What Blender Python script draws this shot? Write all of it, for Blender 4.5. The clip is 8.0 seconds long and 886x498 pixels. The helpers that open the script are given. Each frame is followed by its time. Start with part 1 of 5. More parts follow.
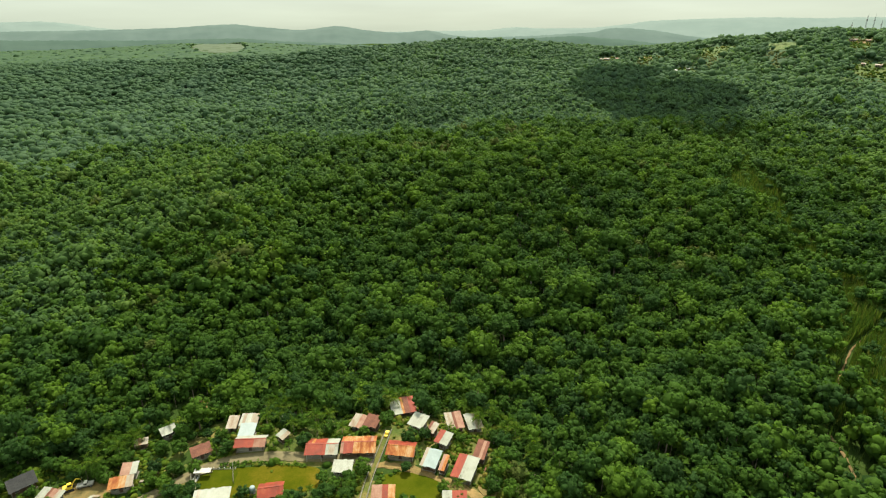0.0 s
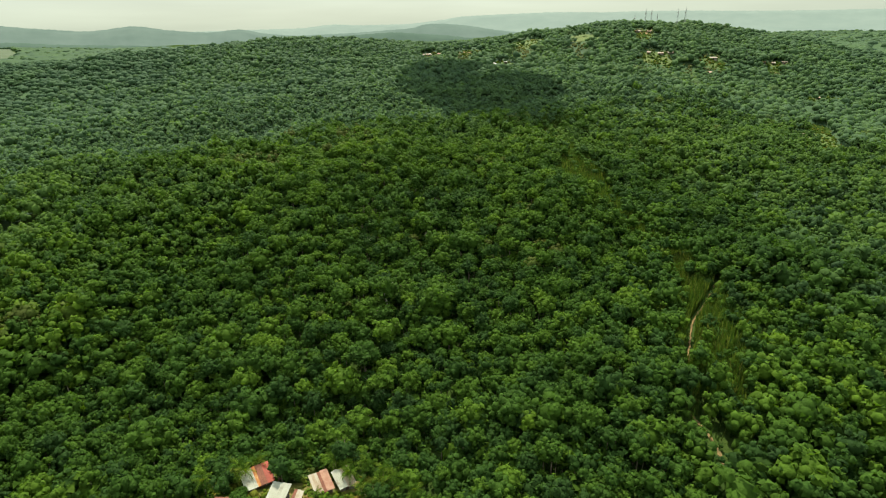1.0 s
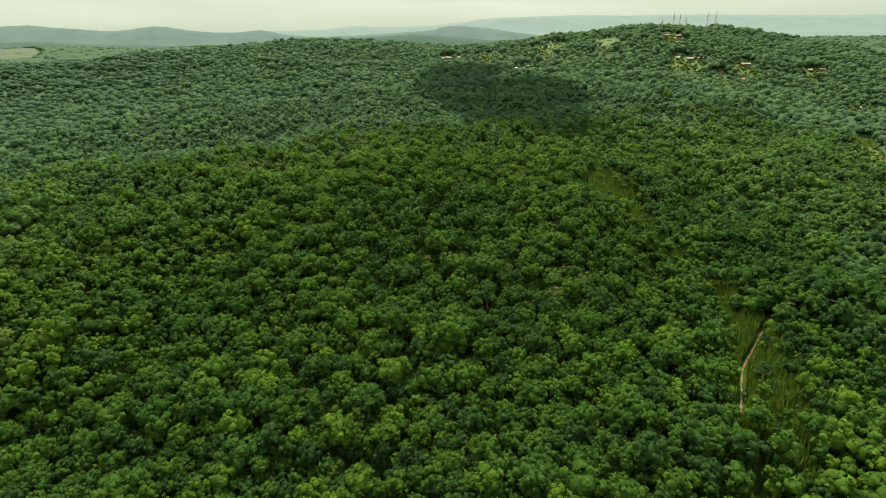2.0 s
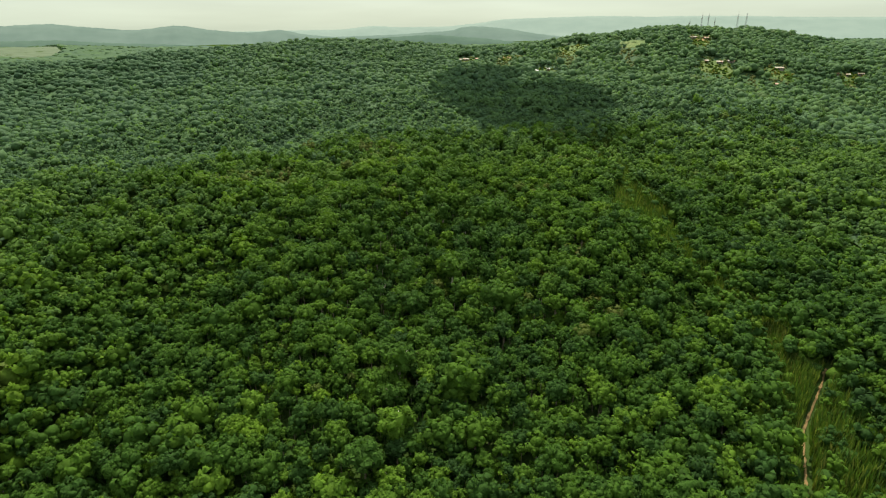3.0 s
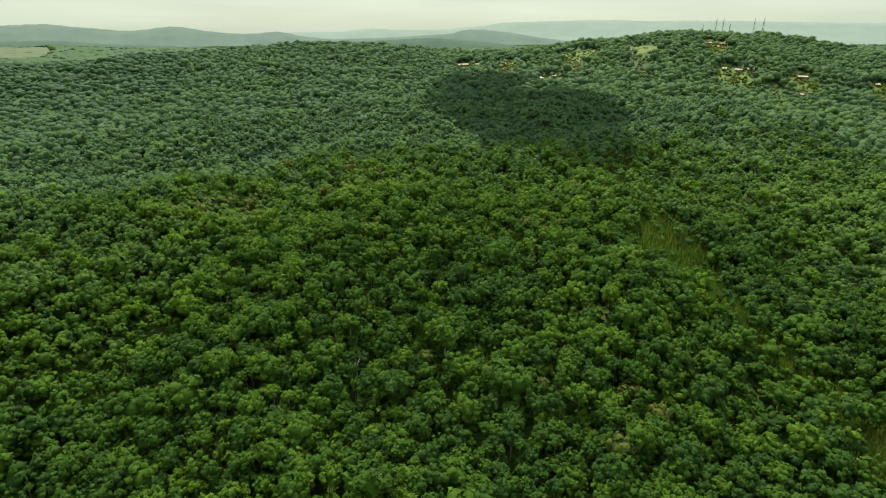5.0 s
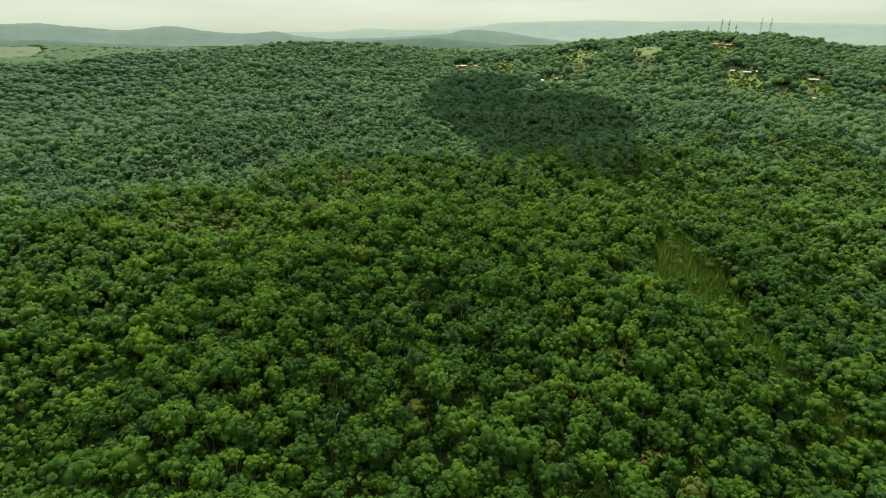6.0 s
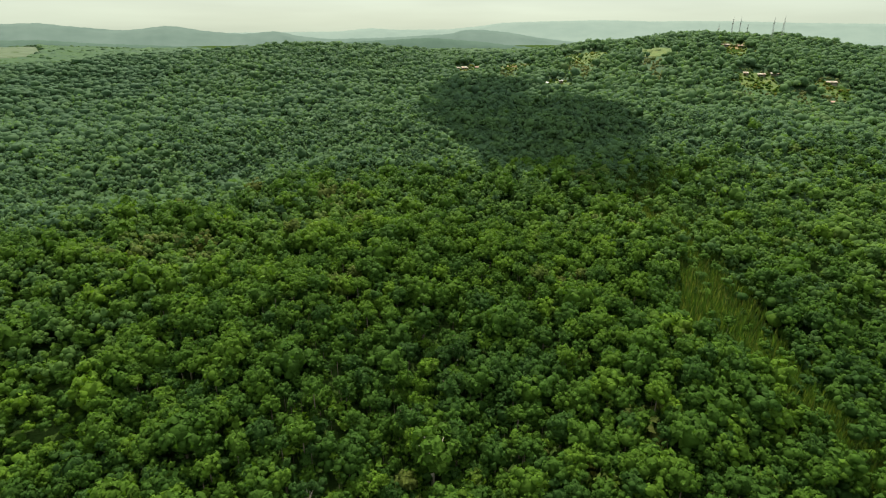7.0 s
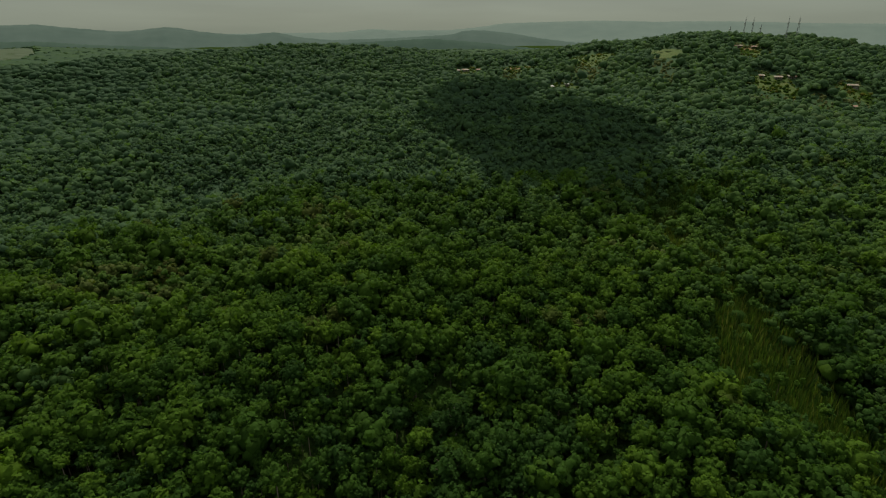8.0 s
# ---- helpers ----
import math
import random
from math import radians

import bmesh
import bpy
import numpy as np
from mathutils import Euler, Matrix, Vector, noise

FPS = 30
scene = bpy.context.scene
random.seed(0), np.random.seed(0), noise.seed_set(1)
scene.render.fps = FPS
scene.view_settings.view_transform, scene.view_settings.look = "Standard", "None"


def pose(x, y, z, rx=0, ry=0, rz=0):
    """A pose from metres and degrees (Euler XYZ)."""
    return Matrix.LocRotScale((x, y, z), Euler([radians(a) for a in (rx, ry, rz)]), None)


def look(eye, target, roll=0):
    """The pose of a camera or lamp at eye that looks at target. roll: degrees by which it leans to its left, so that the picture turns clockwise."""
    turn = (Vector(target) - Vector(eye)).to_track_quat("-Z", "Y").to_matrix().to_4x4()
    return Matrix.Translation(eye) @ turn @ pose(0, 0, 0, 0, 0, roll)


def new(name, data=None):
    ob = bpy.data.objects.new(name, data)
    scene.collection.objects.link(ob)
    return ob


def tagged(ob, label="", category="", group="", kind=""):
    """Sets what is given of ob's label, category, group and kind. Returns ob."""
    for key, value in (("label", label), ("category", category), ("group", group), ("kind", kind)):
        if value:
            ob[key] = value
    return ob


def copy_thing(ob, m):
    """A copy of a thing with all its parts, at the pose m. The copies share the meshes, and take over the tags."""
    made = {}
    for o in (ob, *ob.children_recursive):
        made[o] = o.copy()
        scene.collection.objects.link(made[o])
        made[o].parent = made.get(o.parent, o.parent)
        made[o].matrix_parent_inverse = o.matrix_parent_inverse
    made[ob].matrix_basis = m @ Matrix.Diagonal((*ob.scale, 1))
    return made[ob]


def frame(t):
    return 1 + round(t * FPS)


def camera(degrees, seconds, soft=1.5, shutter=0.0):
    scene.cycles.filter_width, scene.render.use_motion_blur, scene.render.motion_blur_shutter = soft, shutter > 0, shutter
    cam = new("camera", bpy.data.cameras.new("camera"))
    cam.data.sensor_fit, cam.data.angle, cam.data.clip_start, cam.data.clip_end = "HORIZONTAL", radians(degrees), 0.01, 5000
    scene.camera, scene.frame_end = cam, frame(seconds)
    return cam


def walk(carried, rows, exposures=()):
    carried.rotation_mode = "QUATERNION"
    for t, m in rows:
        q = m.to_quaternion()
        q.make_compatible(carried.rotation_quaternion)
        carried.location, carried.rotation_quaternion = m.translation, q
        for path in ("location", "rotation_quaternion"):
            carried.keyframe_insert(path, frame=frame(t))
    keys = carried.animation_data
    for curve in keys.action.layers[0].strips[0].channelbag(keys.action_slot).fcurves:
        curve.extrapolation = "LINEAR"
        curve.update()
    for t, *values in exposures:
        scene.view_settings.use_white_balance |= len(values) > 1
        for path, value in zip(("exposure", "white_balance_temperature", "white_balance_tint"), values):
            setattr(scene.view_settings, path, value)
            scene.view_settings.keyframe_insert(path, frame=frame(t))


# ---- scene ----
cam = camera(76.9, 8.0, soft=1.2)
PATH = [
    (0, (0.306, 2.192, 109.158), (0.299, 4.052, 108.422), -0.2),
    (0.5, (0.863, 12.212, 109.175), (1.005, 14.065, 108.435), -0.5),
    (0.7, (1.27, 16.322, 109.193), (1.622, 18.144, 108.448), -0.9),
    (1, (2.331, 22.676, 109.239), (2.862, 24.452, 108.489), -1.1),
    (1.5, (5.361, 33.733, 109.357), (5.893, 35.511, 108.61), -1.0),
    (2, (9.172, 45.121, 109.451), (9.648, 46.916, 108.708), -0.7),
    (2.2, (10.696, 49.765, 109.469), (11.153, 51.566, 108.727), -0.6),
    (3.3, (18.711, 75.699, 109.654), (19.122, 77.511, 108.915), -0.3),
    (3.5, (20.14, 80.466, 109.668), (20.544, 82.281, 108.931), -0.2),
    (4, (23.666, 92.507, 109.715), (24.072, 94.321, 108.979), -0.2),
    (4.5, (27.093, 104.588, 109.791), (27.513, 106.4, 109.057), -0.2),
    (5.8, (36.153, 135.82, 110.159), (36.586, 137.63, 109.426), 0.1),
    (6, (37.573, 140.655, 110.179), (38.007, 142.464, 109.446), 0.1),
    (6.5, (41.204, 152.863, 110.23), (41.638, 154.672, 109.496), 0.1),
    (7, (44.954, 165.704, 110.278), (45.383, 167.514, 109.545), 0.1),
    (7.5, (48.907, 179.4, 110.352), (49.332, 181.212, 109.62), 0.1),
    (8, (53.101, 193.518, 110.435), (53.525, 195.33, 109.704), 0.0),
]
EXPOSURES = [(0.0, 0.96, 6500, 8), (7.3, 0.96, 6500, 8), (7.6, 0.5, 6500, 8), (8.0, -0.60, 6500, 8)]
walk(cam, [(t, look(eye, target, roll)) for t, eye, target, roll in PATH], EXPOSURES)

# ---- light ----
SUN_HIGH, SUN_TURN = 56.0, 8.0          # degrees up, degrees to the right of straight ahead
sun_way = Vector((math.sin(radians(SUN_TURN)) * math.cos(radians(SUN_HIGH)),
                  math.cos(radians(SUN_TURN)) * math.cos(radians(SUN_HIGH)), math.sin(radians(SUN_HIGH))))
sun = new("sun", bpy.data.lights.new("sun", "SUN"))
sun.data.energy, sun.data.angle, sun.data.color = 4.6, radians(0.53), (1.0, 0.93, 0.80)
sun.matrix_world = look(sun_way * 1000, (0, 0, 0))
world = bpy.data.worlds.new("sky")
scene.world = world
world.use_nodes = True
wn = world.node_tree
sky = wn.nodes.new("ShaderNodeTexSky")
sky.sky_type, sky.sun_disc = "NISHITA", False
sky.sun_elevation, sky.sun_rotation = radians(SUN_HIGH), radians(SUN_TURN)
sky.air_density, sky.dust_density, sky.ozone_density, sky.altitude = 1.0, 1.5, 1.0, 100
wn.links.new(sky.outputs[0], wn.nodes["Background"].inputs[0])
wn.nodes["Background"].inputs[1].default_value = 0.014
# thin white haze all round the sky, brightened overhead, unseen, to fill shadows
where = wn.nodes.new("ShaderNodeTexCoord")
rise = wn.nodes.new("ShaderNodeSeparateXYZ")
wn.links.new(where.outputs["Generated"], rise.inputs[0])
veil = wn.nodes.new("ShaderNodeValToRGB")
veil.color_ramp.elements.new(0.12)
for e, (at, c) in zip(veil.color_ramp.elements, ((0.0, (0.285, 0.325, 0.258)), (0.12, (0.35, 0.385, 0.335)), (1.0, (0.80, 0.875, 0.86)))):
    e.position, e.color = at, (*c, 1)
wn.links.new(rise.outputs[2], veil.inputs[0])
haze = wn.nodes.new("ShaderNodeBackground")
streak_map = wn.nodes.new("ShaderNodeMapping")
streak_map.inputs["Scale"].default_value = (2.0, 2.0, 16.0)
wn.links.new(where.outputs["Generated"], streak_map.inputs[0])
streak = wn.nodes.new("ShaderNodeTexNoise")
streak.inputs["Scale"].default_value, streak.inputs["Detail"].default_value = 1.6, 4.0
wn.links.new(streak_map.outputs[0], streak.inputs["Vector"])
thick = wn.nodes.new("ShaderNodeMapRange")
for k, v in enumerate((0.3, 0.7, 0.90, 1.08)):
    thick.inputs[k + 1].default_value = v
wn.links.new(streak.outputs["Fac"], thick.inputs[0])
wn.links.new(thick.outputs[0], haze.inputs[1])
wn.links.new(veil.outputs[0], haze.inputs[0])
both = wn.nodes.new("ShaderNodeAddShader")
wn.links.new(wn.nodes["Background"].outputs[0], both.inputs[0])
wn.links.new(haze.outputs[0], both.inputs[1])
wn.links.new(both.outputs[0], wn.nodes["World Output"].inputs[0])


# ---- materials ----
def nodes_of(name):
    m = bpy.data.materials.new(name)
    m.use_nodes = True
    return m, m.node_tree.nodes, m.node_tree.links, m.node_tree.nodes["Principled BSDF"]


def position(ns, ln, scale=(1, 1, 1)):
    g = ns.new("ShaderNodeNewGeometry")
    mp = ns.new("ShaderNodeMapping")
    mp.inputs["Scale"].default_value = scale
    ln.new(g.outputs["Position"], mp.inputs[0])
    return mp.outputs[0]


def noise_of(ns, ln, where, scale, detail=3.0, rough=0.6):
    n = ns.new("ShaderNodeTexNoise")
    n.inputs["Scale"].default_value, n.inputs["Detail"].default_value = scale, detail
    n.inputs["Roughness"].default_value = rough
    ln.new(where, n.inputs["Vector"])
    return n.outputs["Fac"]


def ramp(ns, ln, fac, stops):
    r = ns.new("ShaderNodeValToRGB")
    while len(r.color_ramp.elements) < len(stops):
        r.color_ramp.elements.new(0.5)
    for e, (at, c) in zip(r.color_ramp.elements, stops):
        e.position, e.color = at, (*c, 1)
    ln.new(fac, r.inputs[0])
    return r.outputs[0]


def mix(ns, ln, fac, a, b, how="MIX"):
    n = ns.new("ShaderNodeMix")
    n.data_type, n.blend_type = "RGBA", how
    for value, socket in ((fac, n.inputs[0]), (a, n.inputs[6]), (b, n.inputs[7])):
        if isinstance(value, (float, int)):
            socket.default_value = value
        elif isinstance(value, tuple):
            socket.default_value = (*value, 1)
        else:
            ln.new(value, socket)
    return n.outputs[2]


def sums(ns, ln, op, a, b):
    n = ns.new("ShaderNodeMath")
    n.operation = op
    for value, socket in ((a, n.inputs[0]), (b, n.inputs[1])):
        if isinstance(value, (float, int)):
            socket.default_value = value
        else:
            ln.new(value, socket)
    return n.outputs[0]


def bump(ns, ln, b, height, strength, distance):
    n = ns.new("ShaderNodeBump")
    n.inputs["Strength"].default_value, n.inputs["Distance"].default_value = strength, distance
    ln.new(height, n.inputs["Height"])
    ln.new(n.outputs[0], b.inputs["Normal"])


LEAF_STOPS = [(0.0, (0.019, 0.043, 0.011)), (0.2, (0.025, 0.058, 0.011)), (0.45, (0.035, 0.076, 0.010)), (0.7, (0.049, 0.097, 0.010)),
              (0.82, (0.063, 0.117, 0.011)), (0.88, (0.077, 0.138, 0.011)), (0.91, (0.063, 0.089, 0.017)), (0.96, (0.065, 0.078, 0.016)), (1.0, (0.077, 0.084, 0.020))]


def leaf_material(name, single, stops=LEAF_STOPS, rough=0.66, relief=0.45, thin=0.36):
    """Foliage. single: a tree that is an object of its own; else the tree's and the leaf's chance come with the mesh."""
    m, ns, ln, b = nodes_of(name)
    if single:
        tree = ns.new("ShaderNodeObjectInfo").outputs["Random"]
        leaf = ns.new("ShaderNodeNewGeometry").outputs["Random Per Island"]
    else:
        a = ns.new("ShaderNodeAttribute")
        a.attribute_name = "chance"
        s = ns.new("ShaderNodeSeparateColor")
        ln.new(a.outputs["Color"], s.inputs[0])
        tree, leaf = s.outputs[0], s.outputs[1]
    where = position(ns, ln)
    patch = noise_of(ns, ln, where, 0.013, 3.0)
    grain = noise_of(ns, ln, where, 0.9, 2.0)
    fac = sums(ns, ln, "ADD", sums(ns, ln, "ADD", sums(ns, ln, "MULTIPLY", tree, 0.80), 0.08), sums(ns, ln, "MULTIPLY", sums(ns, ln, "SUBTRACT", patch, 0.5), 0.85))
    col = ramp(ns, ln, fac, stops)
    val = sums(ns, ln, "ADD", sums(ns, ln, "MULTIPLY", leaf, rough), sums(ns, ln, "ADD", sums(ns, ln, "MULTIPLY", grain, rough), 1 - rough))
    cmb = ns.new("ShaderNodeCombineColor")
    for i in range(3):
        ln.new(val, cmb.inputs[i])
    col = mix(ns, ln, 1.0, col, cmb.outputs[0], "MULTIPLY")
    ln.new(col, b.inputs["Base Color"])
    b.inputs["Roughness"].default_value = 0.7
    b.inputs["Specular IOR Level"].default_value = 0.05
    if relief:
        bump(ns, ln, b, noise_of(ns, ln, where, 1.3, 3.0), relief, 0.7)
    tr = ns.new("ShaderNodeBsdfTranslucent")
    ln.new(mix(ns, ln, 1.0, col, (1.2, 1.3, 0.5), "MULTIPLY"), tr.inputs["Color"])
    sh = ns.new("ShaderNodeMixShader")
    sh.inputs[0].default_value = thin
    ln.new(b.outputs[0], sh.inputs[1])
    ln.new(tr.outputs[0], sh.inputs[2])
    ln.new(sh.outputs[0], ns["Material Output"].inputs[0])
    return m


def blotched(name, stops, scale=0.5, rough=0.85, fine=6.0, relief=0.3, depth=0.05, stretch=(1, 1, 1), metal=0.0, spread=0.35):
    """A surface of one stuff with stains at two scales."""
    m, ns, ln, b = nodes_of(name)
    where = position(ns, ln, stretch)
    big, small = noise_of(ns, ln, where, scale, 3.0), noise_of(ns, ln, where, fine, 3.0)
    rnd = ns.new("ShaderNodeObjectInfo").outputs["Random"]
    fac = sums(ns, ln, "ADD", sums(ns, ln, "ADD", sums(ns, ln, "MULTIPLY", big, 0.75), sums(ns, ln, "MULTIPLY", small, spread)),
               sums(ns, ln, "MULTIPLY", sums(ns, ln, "SUBTRACT", rnd, 0.9), 0.12))
    ln.new(ramp(ns, ln, fac, stops), b.inputs["Base Color"])
    b.inputs["Roughness"].default_value, b.inputs["Metallic"].default_value = rough, metal
    b.inputs["Specular IOR Level"].default_value = 0.25 if rough < 0.7 else 0.15
    bump(ns, ln, b, small, relief, depth)
    return m


LEAVES, LEAVES_TREE = leaf_material("foliage", False), leaf_material("tree_foliage", True)
# far crowns: distance haze painted in as a paler, bluer base colour
HAZED_LEAVES = leaf_material("hazed_foliage", False, [(0.0, (0.049, 0.093, 0.052)), (0.3, (0.060, 0.108, 0.052)), (0.6, (0.070, 0.124, 0.051)), (0.85, (0.081, 0.141, 0.048)), (1.0, (0.091, 0.131, 0.051))], 0.14, 0.0, 0.42)
# middle distance: near leaf colours blended towards the haze tint
HALF_HAZED_LEAVES = leaf_material("half_hazed_foliage", False, [(0.0, (0.033, 0.066, 0.025)), (0.2, (0.042, 0.083, 0.026)), (0.45, (0.055, 0.104, 0.026)), (0.7, (0.069, 0.125, 0.025)),
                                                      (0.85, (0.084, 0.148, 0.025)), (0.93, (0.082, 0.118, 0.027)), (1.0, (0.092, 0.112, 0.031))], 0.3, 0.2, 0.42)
BARK = blotched("bark", [(0.3, (0.10, 0.075, 0.05)), (0.7, (0.24, 0.20, 0.15))], 1.5)
PALE_BARK = blotched("pale_bark", [(0.3, (0.25, 0.22, 0.17)), (0.7, (0.45, 0.41, 0.33))], 1.5)
SOIL = blotched("forest_floor", [(0.25, (0.016, 0.030, 0.008)), (0.5, (0.026, 0.046, 0.010)), (0.75, (0.040, 0.062, 0.014))], 0.05, fine=0.8, relief=0.6, depth=0.8)
WEEDS = leaf_material("weeds", False, [(0.1, (0.030, 0.066, 0.006)), (0.4, (0.052, 0.096, 0.007)), (0.65, (0.085, 0.115, 0.010)), (0.85, (0.125, 0.120, 0.018)), (1.0, (0.17, 0.120, 0.030))])
REED = leaf_material("cane_blades", False, [(0.1, (0.030, 0.065, 0.013)), (0.45, (0.055, 0.095, 0.017)), (0.75, (0.086, 0.113, 0.023)), (0.97, (0.151, 0.141, 0.056))])
# yellow-green scrub, with some haze mixed into the colour
YOUNG_LEAVES = leaf_material("young_growth", False, [(0.1, (0.092, 0.128, 0.048)), (0.5, (0.125, 0.158, 0.055)), (0.9, (0.165, 0.170, 0.070))], 0.25, 0.0, 0.5)
YARD_LEAVES = leaf_material("yard_foliage", True, [(0.1, (0.034, 0.074, 0.008)), (0.45, (0.058, 0.110, 0.010)), (0.8, (0.095, 0.140, 0.014)), (1.0, (0.135, 0.135, 0.026))])
LAWN = blotched("lawn_grass", [(0.25, (0.026, 0.038, 0.0021)), (0.45, (0.049, 0.055, 0.0028)), (0.60, (0.080, 0.068, 0.0056)), (0.75, (0.129, 0.089, 0.0154))], 0.11, fine=2.0, relief=0.5, depth=0.05)
OLIVE = blotched("short_olive_grass", [(0.3, (0.027, 0.039, 0.002)), (0.55, (0.045, 0.055, 0.003)), (0.75, (0.064, 0.064, 0.006))], 0.2, fine=3.0)
YARD = blotched("village_undergrowth", [(0.25, (0.026, 0.050, 0.007)), (0.45, (0.055, 0.075, 0.010)), (0.58, (0.105, 0.095, 0.022)), (0.72, (0.19, 0.14, 0.05))], 0.16, fine=1.5, relief=0.7, depth=0.3)
for m in (SOIL, LAWN, OLIVE):
    m.node_tree.nodes["Principled BSDF"].inputs["Specular IOR Level"].default_value = 0.0
ROAD = blotched("worn_road", [(0.3, (0.095, 0.08, 0.038)), (0.7, (0.17, 0.142, 0.072))], 0.3, fine=3.0)
DIRT = blotched("yellow_dirt", [(0.25, (0.07, 0.065, 0.02)), (0.5, (0.15, 0.105, 0.034)), (0.75, (0.25, 0.16, 0.06))], 0.25, fine=2.0)
TRAIL = blotched("trail_dirt", [(0.25, (0.075, 0.07, 0.028)), (0.5, (0.15, 0.10, 0.038)), (0.7, (0.24, 0.145, 0.055))], 0.3, fine=2.0)
SCRUB = blotched("hill_scrub", [(0.3, (0.042, 0.076, 0.014)), (0.55, (0.068, 0.10, 0.020)), (0.8, (0.125, 0.125, 0.036))], 0.06, fine=0.4, relief=0.8, depth=0.8)
FIELD = blotched("pale_field", [(0.3, (0.042, 0.064, 0.030)), (0.7, (0.056, 0.078, 0.034))], 0.01, fine=0.06)
TIN_WHITE = blotched("white_tin", [(0.25, (0.126, 0.113, 0.074)), (0.42, (0.216, 0.221, 0.161)), (0.8, (0.284, 0.297, 0.231))], 0.5, 0.5, 3.0, 0.1, 0.01)
TIN_BLUE = blotched("bluish_tin", [(0.3, (0.165, 0.205, 0.18)), (0.7, (0.23, 0.28, 0.25))], 0.6, 0.45, 3.0, 0.1, 0.01)
TIN_RED = blotched("red_tin", [(0.25, (0.11, 0.026, 0.011)), (0.55, (0.20, 0.030, 0.011)), (0.85, (0.26, 0.07, 0.026))], 0.5, 0.55, 3.0, 0.1, 0.01)
TIN_PINK = blotched("faded_pink_tin", [(0.3, (0.17, 0.068, 0.036)), (0.7, (0.26, 0.155, 0.095))], 0.6, 0.6, 3.0, 0.1, 0.01)
TIN_RUST = blotched("rusted_tin", [(0.25, (0.11, 0.028, 0.009)), (0.46, (0.20, 0.058, 0.014)), (0.58, (0.28, 0.115, 0.03)), (0.72, (0.32, 0.21, 0.10))], 0.5, 0.7, 2.2, 0.2, 0.01, (1.0, 0.25, 1.0), spread=0.45)
TIN_STAIN = blotched("stained_grey_tin", [(0.25, (0.14, 0.062, 0.026)), (0.45, (0.21, 0.165, 0.105)), (0.75, (0.29, 0.28, 0.215))], 0.45, 0.6, 2.2, 0.2, 0.01, (1.0, 0.4, 1.0))
TIN_BROWN = blotched("brown_tin", [(0.3, (0.09, 0.034, 0.02)), (0.7, (0.16, 0.065, 0.036))], 0.6, 0.7, 3.0)
TIN_DARK = blotched("dark_grey_tin", [(0.3, (0.018, 0.019, 0.018)), (0.7, (0.034, 0.034, 0.030))], 0.6, 0.8, 3.0)
CREAM = blotched("cream_plaster", [(0.3, (0.24, 0.21, 0.13)), (0.7, (0.38, 0.34, 0.23))], 0.6)
PLASTER = blotched("pale_plaster", [(0.3, (0.14, 0.125, 0.09)), (0.7, (0.25, 0.23, 0.18))], 0.6)
BLOCK = blotched("grey_block_wall", [(0.3, (0.11, 0.10, 0.075)), (0.7, (0.20, 0.185, 0.145))], 0.8)
BOARDS = blotched("weathered_boards", [(0.3, (0.06, 0.038, 0.022)), (0.7, (0.14, 0.092, 0.055))], 0.8, stretch=(4, 4, 0.6))
DOOR = blotched("dark_door", [(0.3, (0.05, 0.03, 0.02)), (0.7, (0.10, 0.06, 0.04))], 1.0)
GLASS, gns, gln, gb = nodes_of("window_glass")
gb.inputs["Base Color"].default_value, gb.inputs["Roughness"].default_value = (0.02, 0.025, 0.025, 1), 0.08
STEEL = blotched("galvanised_steel", [(0.3, (0.20, 0.20, 0.20)), (0.7, (0.36, 0.36, 0.35))], 0.5, 0.5, 3.0, metal=0.4)
YELLOW = blotched("yellow_paint", [(0.3, (0.60, 0.42, 0.03)), (0.7, (0.75, 0.55, 0.06))], 1.0, 0.4)
WHITE = blotched("white_paint", [(0.3, (0.27, 0.26, 0.21)), (0.7, (0.38, 0.37, 0.31))], 1.0, 0.5)
RUBBER = blotched("black_rubber", [(0.3, (0.015, 0.015, 0.015)), (0.7, (0.03, 0.03, 0.03))], 1.0, 0.7)
CLOUD = blotched("cloud_vapour", [(0.3, (0.80, 0.80, 0.80)), (0.7, (0.88, 0.88, 0.88))], 0.01, 1.0, 0.05)


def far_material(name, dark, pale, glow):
    """Hills of the far backdrop: distance haze painted into the grey-green colour, and a faint glow."""
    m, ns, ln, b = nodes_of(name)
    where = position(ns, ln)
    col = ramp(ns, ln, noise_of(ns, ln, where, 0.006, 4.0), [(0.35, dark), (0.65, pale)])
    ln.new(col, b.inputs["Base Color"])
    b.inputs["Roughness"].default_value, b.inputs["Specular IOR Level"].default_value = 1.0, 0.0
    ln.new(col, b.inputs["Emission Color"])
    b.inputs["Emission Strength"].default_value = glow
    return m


# ---- the lie of the land ----
NEAR_HILLS = [
    (140, 420, 10.2, 90), (-105, 365, 12, 60), (320, 480, 15.7, 90), (125, 275, 8.7, 40), (-25, 200, -11.5, 40), (175, 175, 6.4, 40),
    (-50, 500, -10.5, 40), (-250, 510, 6.2, 150), (-430, 150, -4.4, 150), (250, 275, -4.6, 40), (75, 175, -3.7, 40), (-175, 190, -6, 60),
    (325, 325, 7.6, 40), (100, 350, 8.8, 40), (-700, 510, 4.8, 150), (0, 250, 5.4, 40), (-25, 450, 6.1, 40), (25, 300, -4.4, 40),
    (10, 165, -3.5, 20),
    (195, 485, -10, 32), (115, 512, -11, 32), (40, 556, -11, 34), (-45, 585, -10, 36), (-130, 590, -9, 40),
]
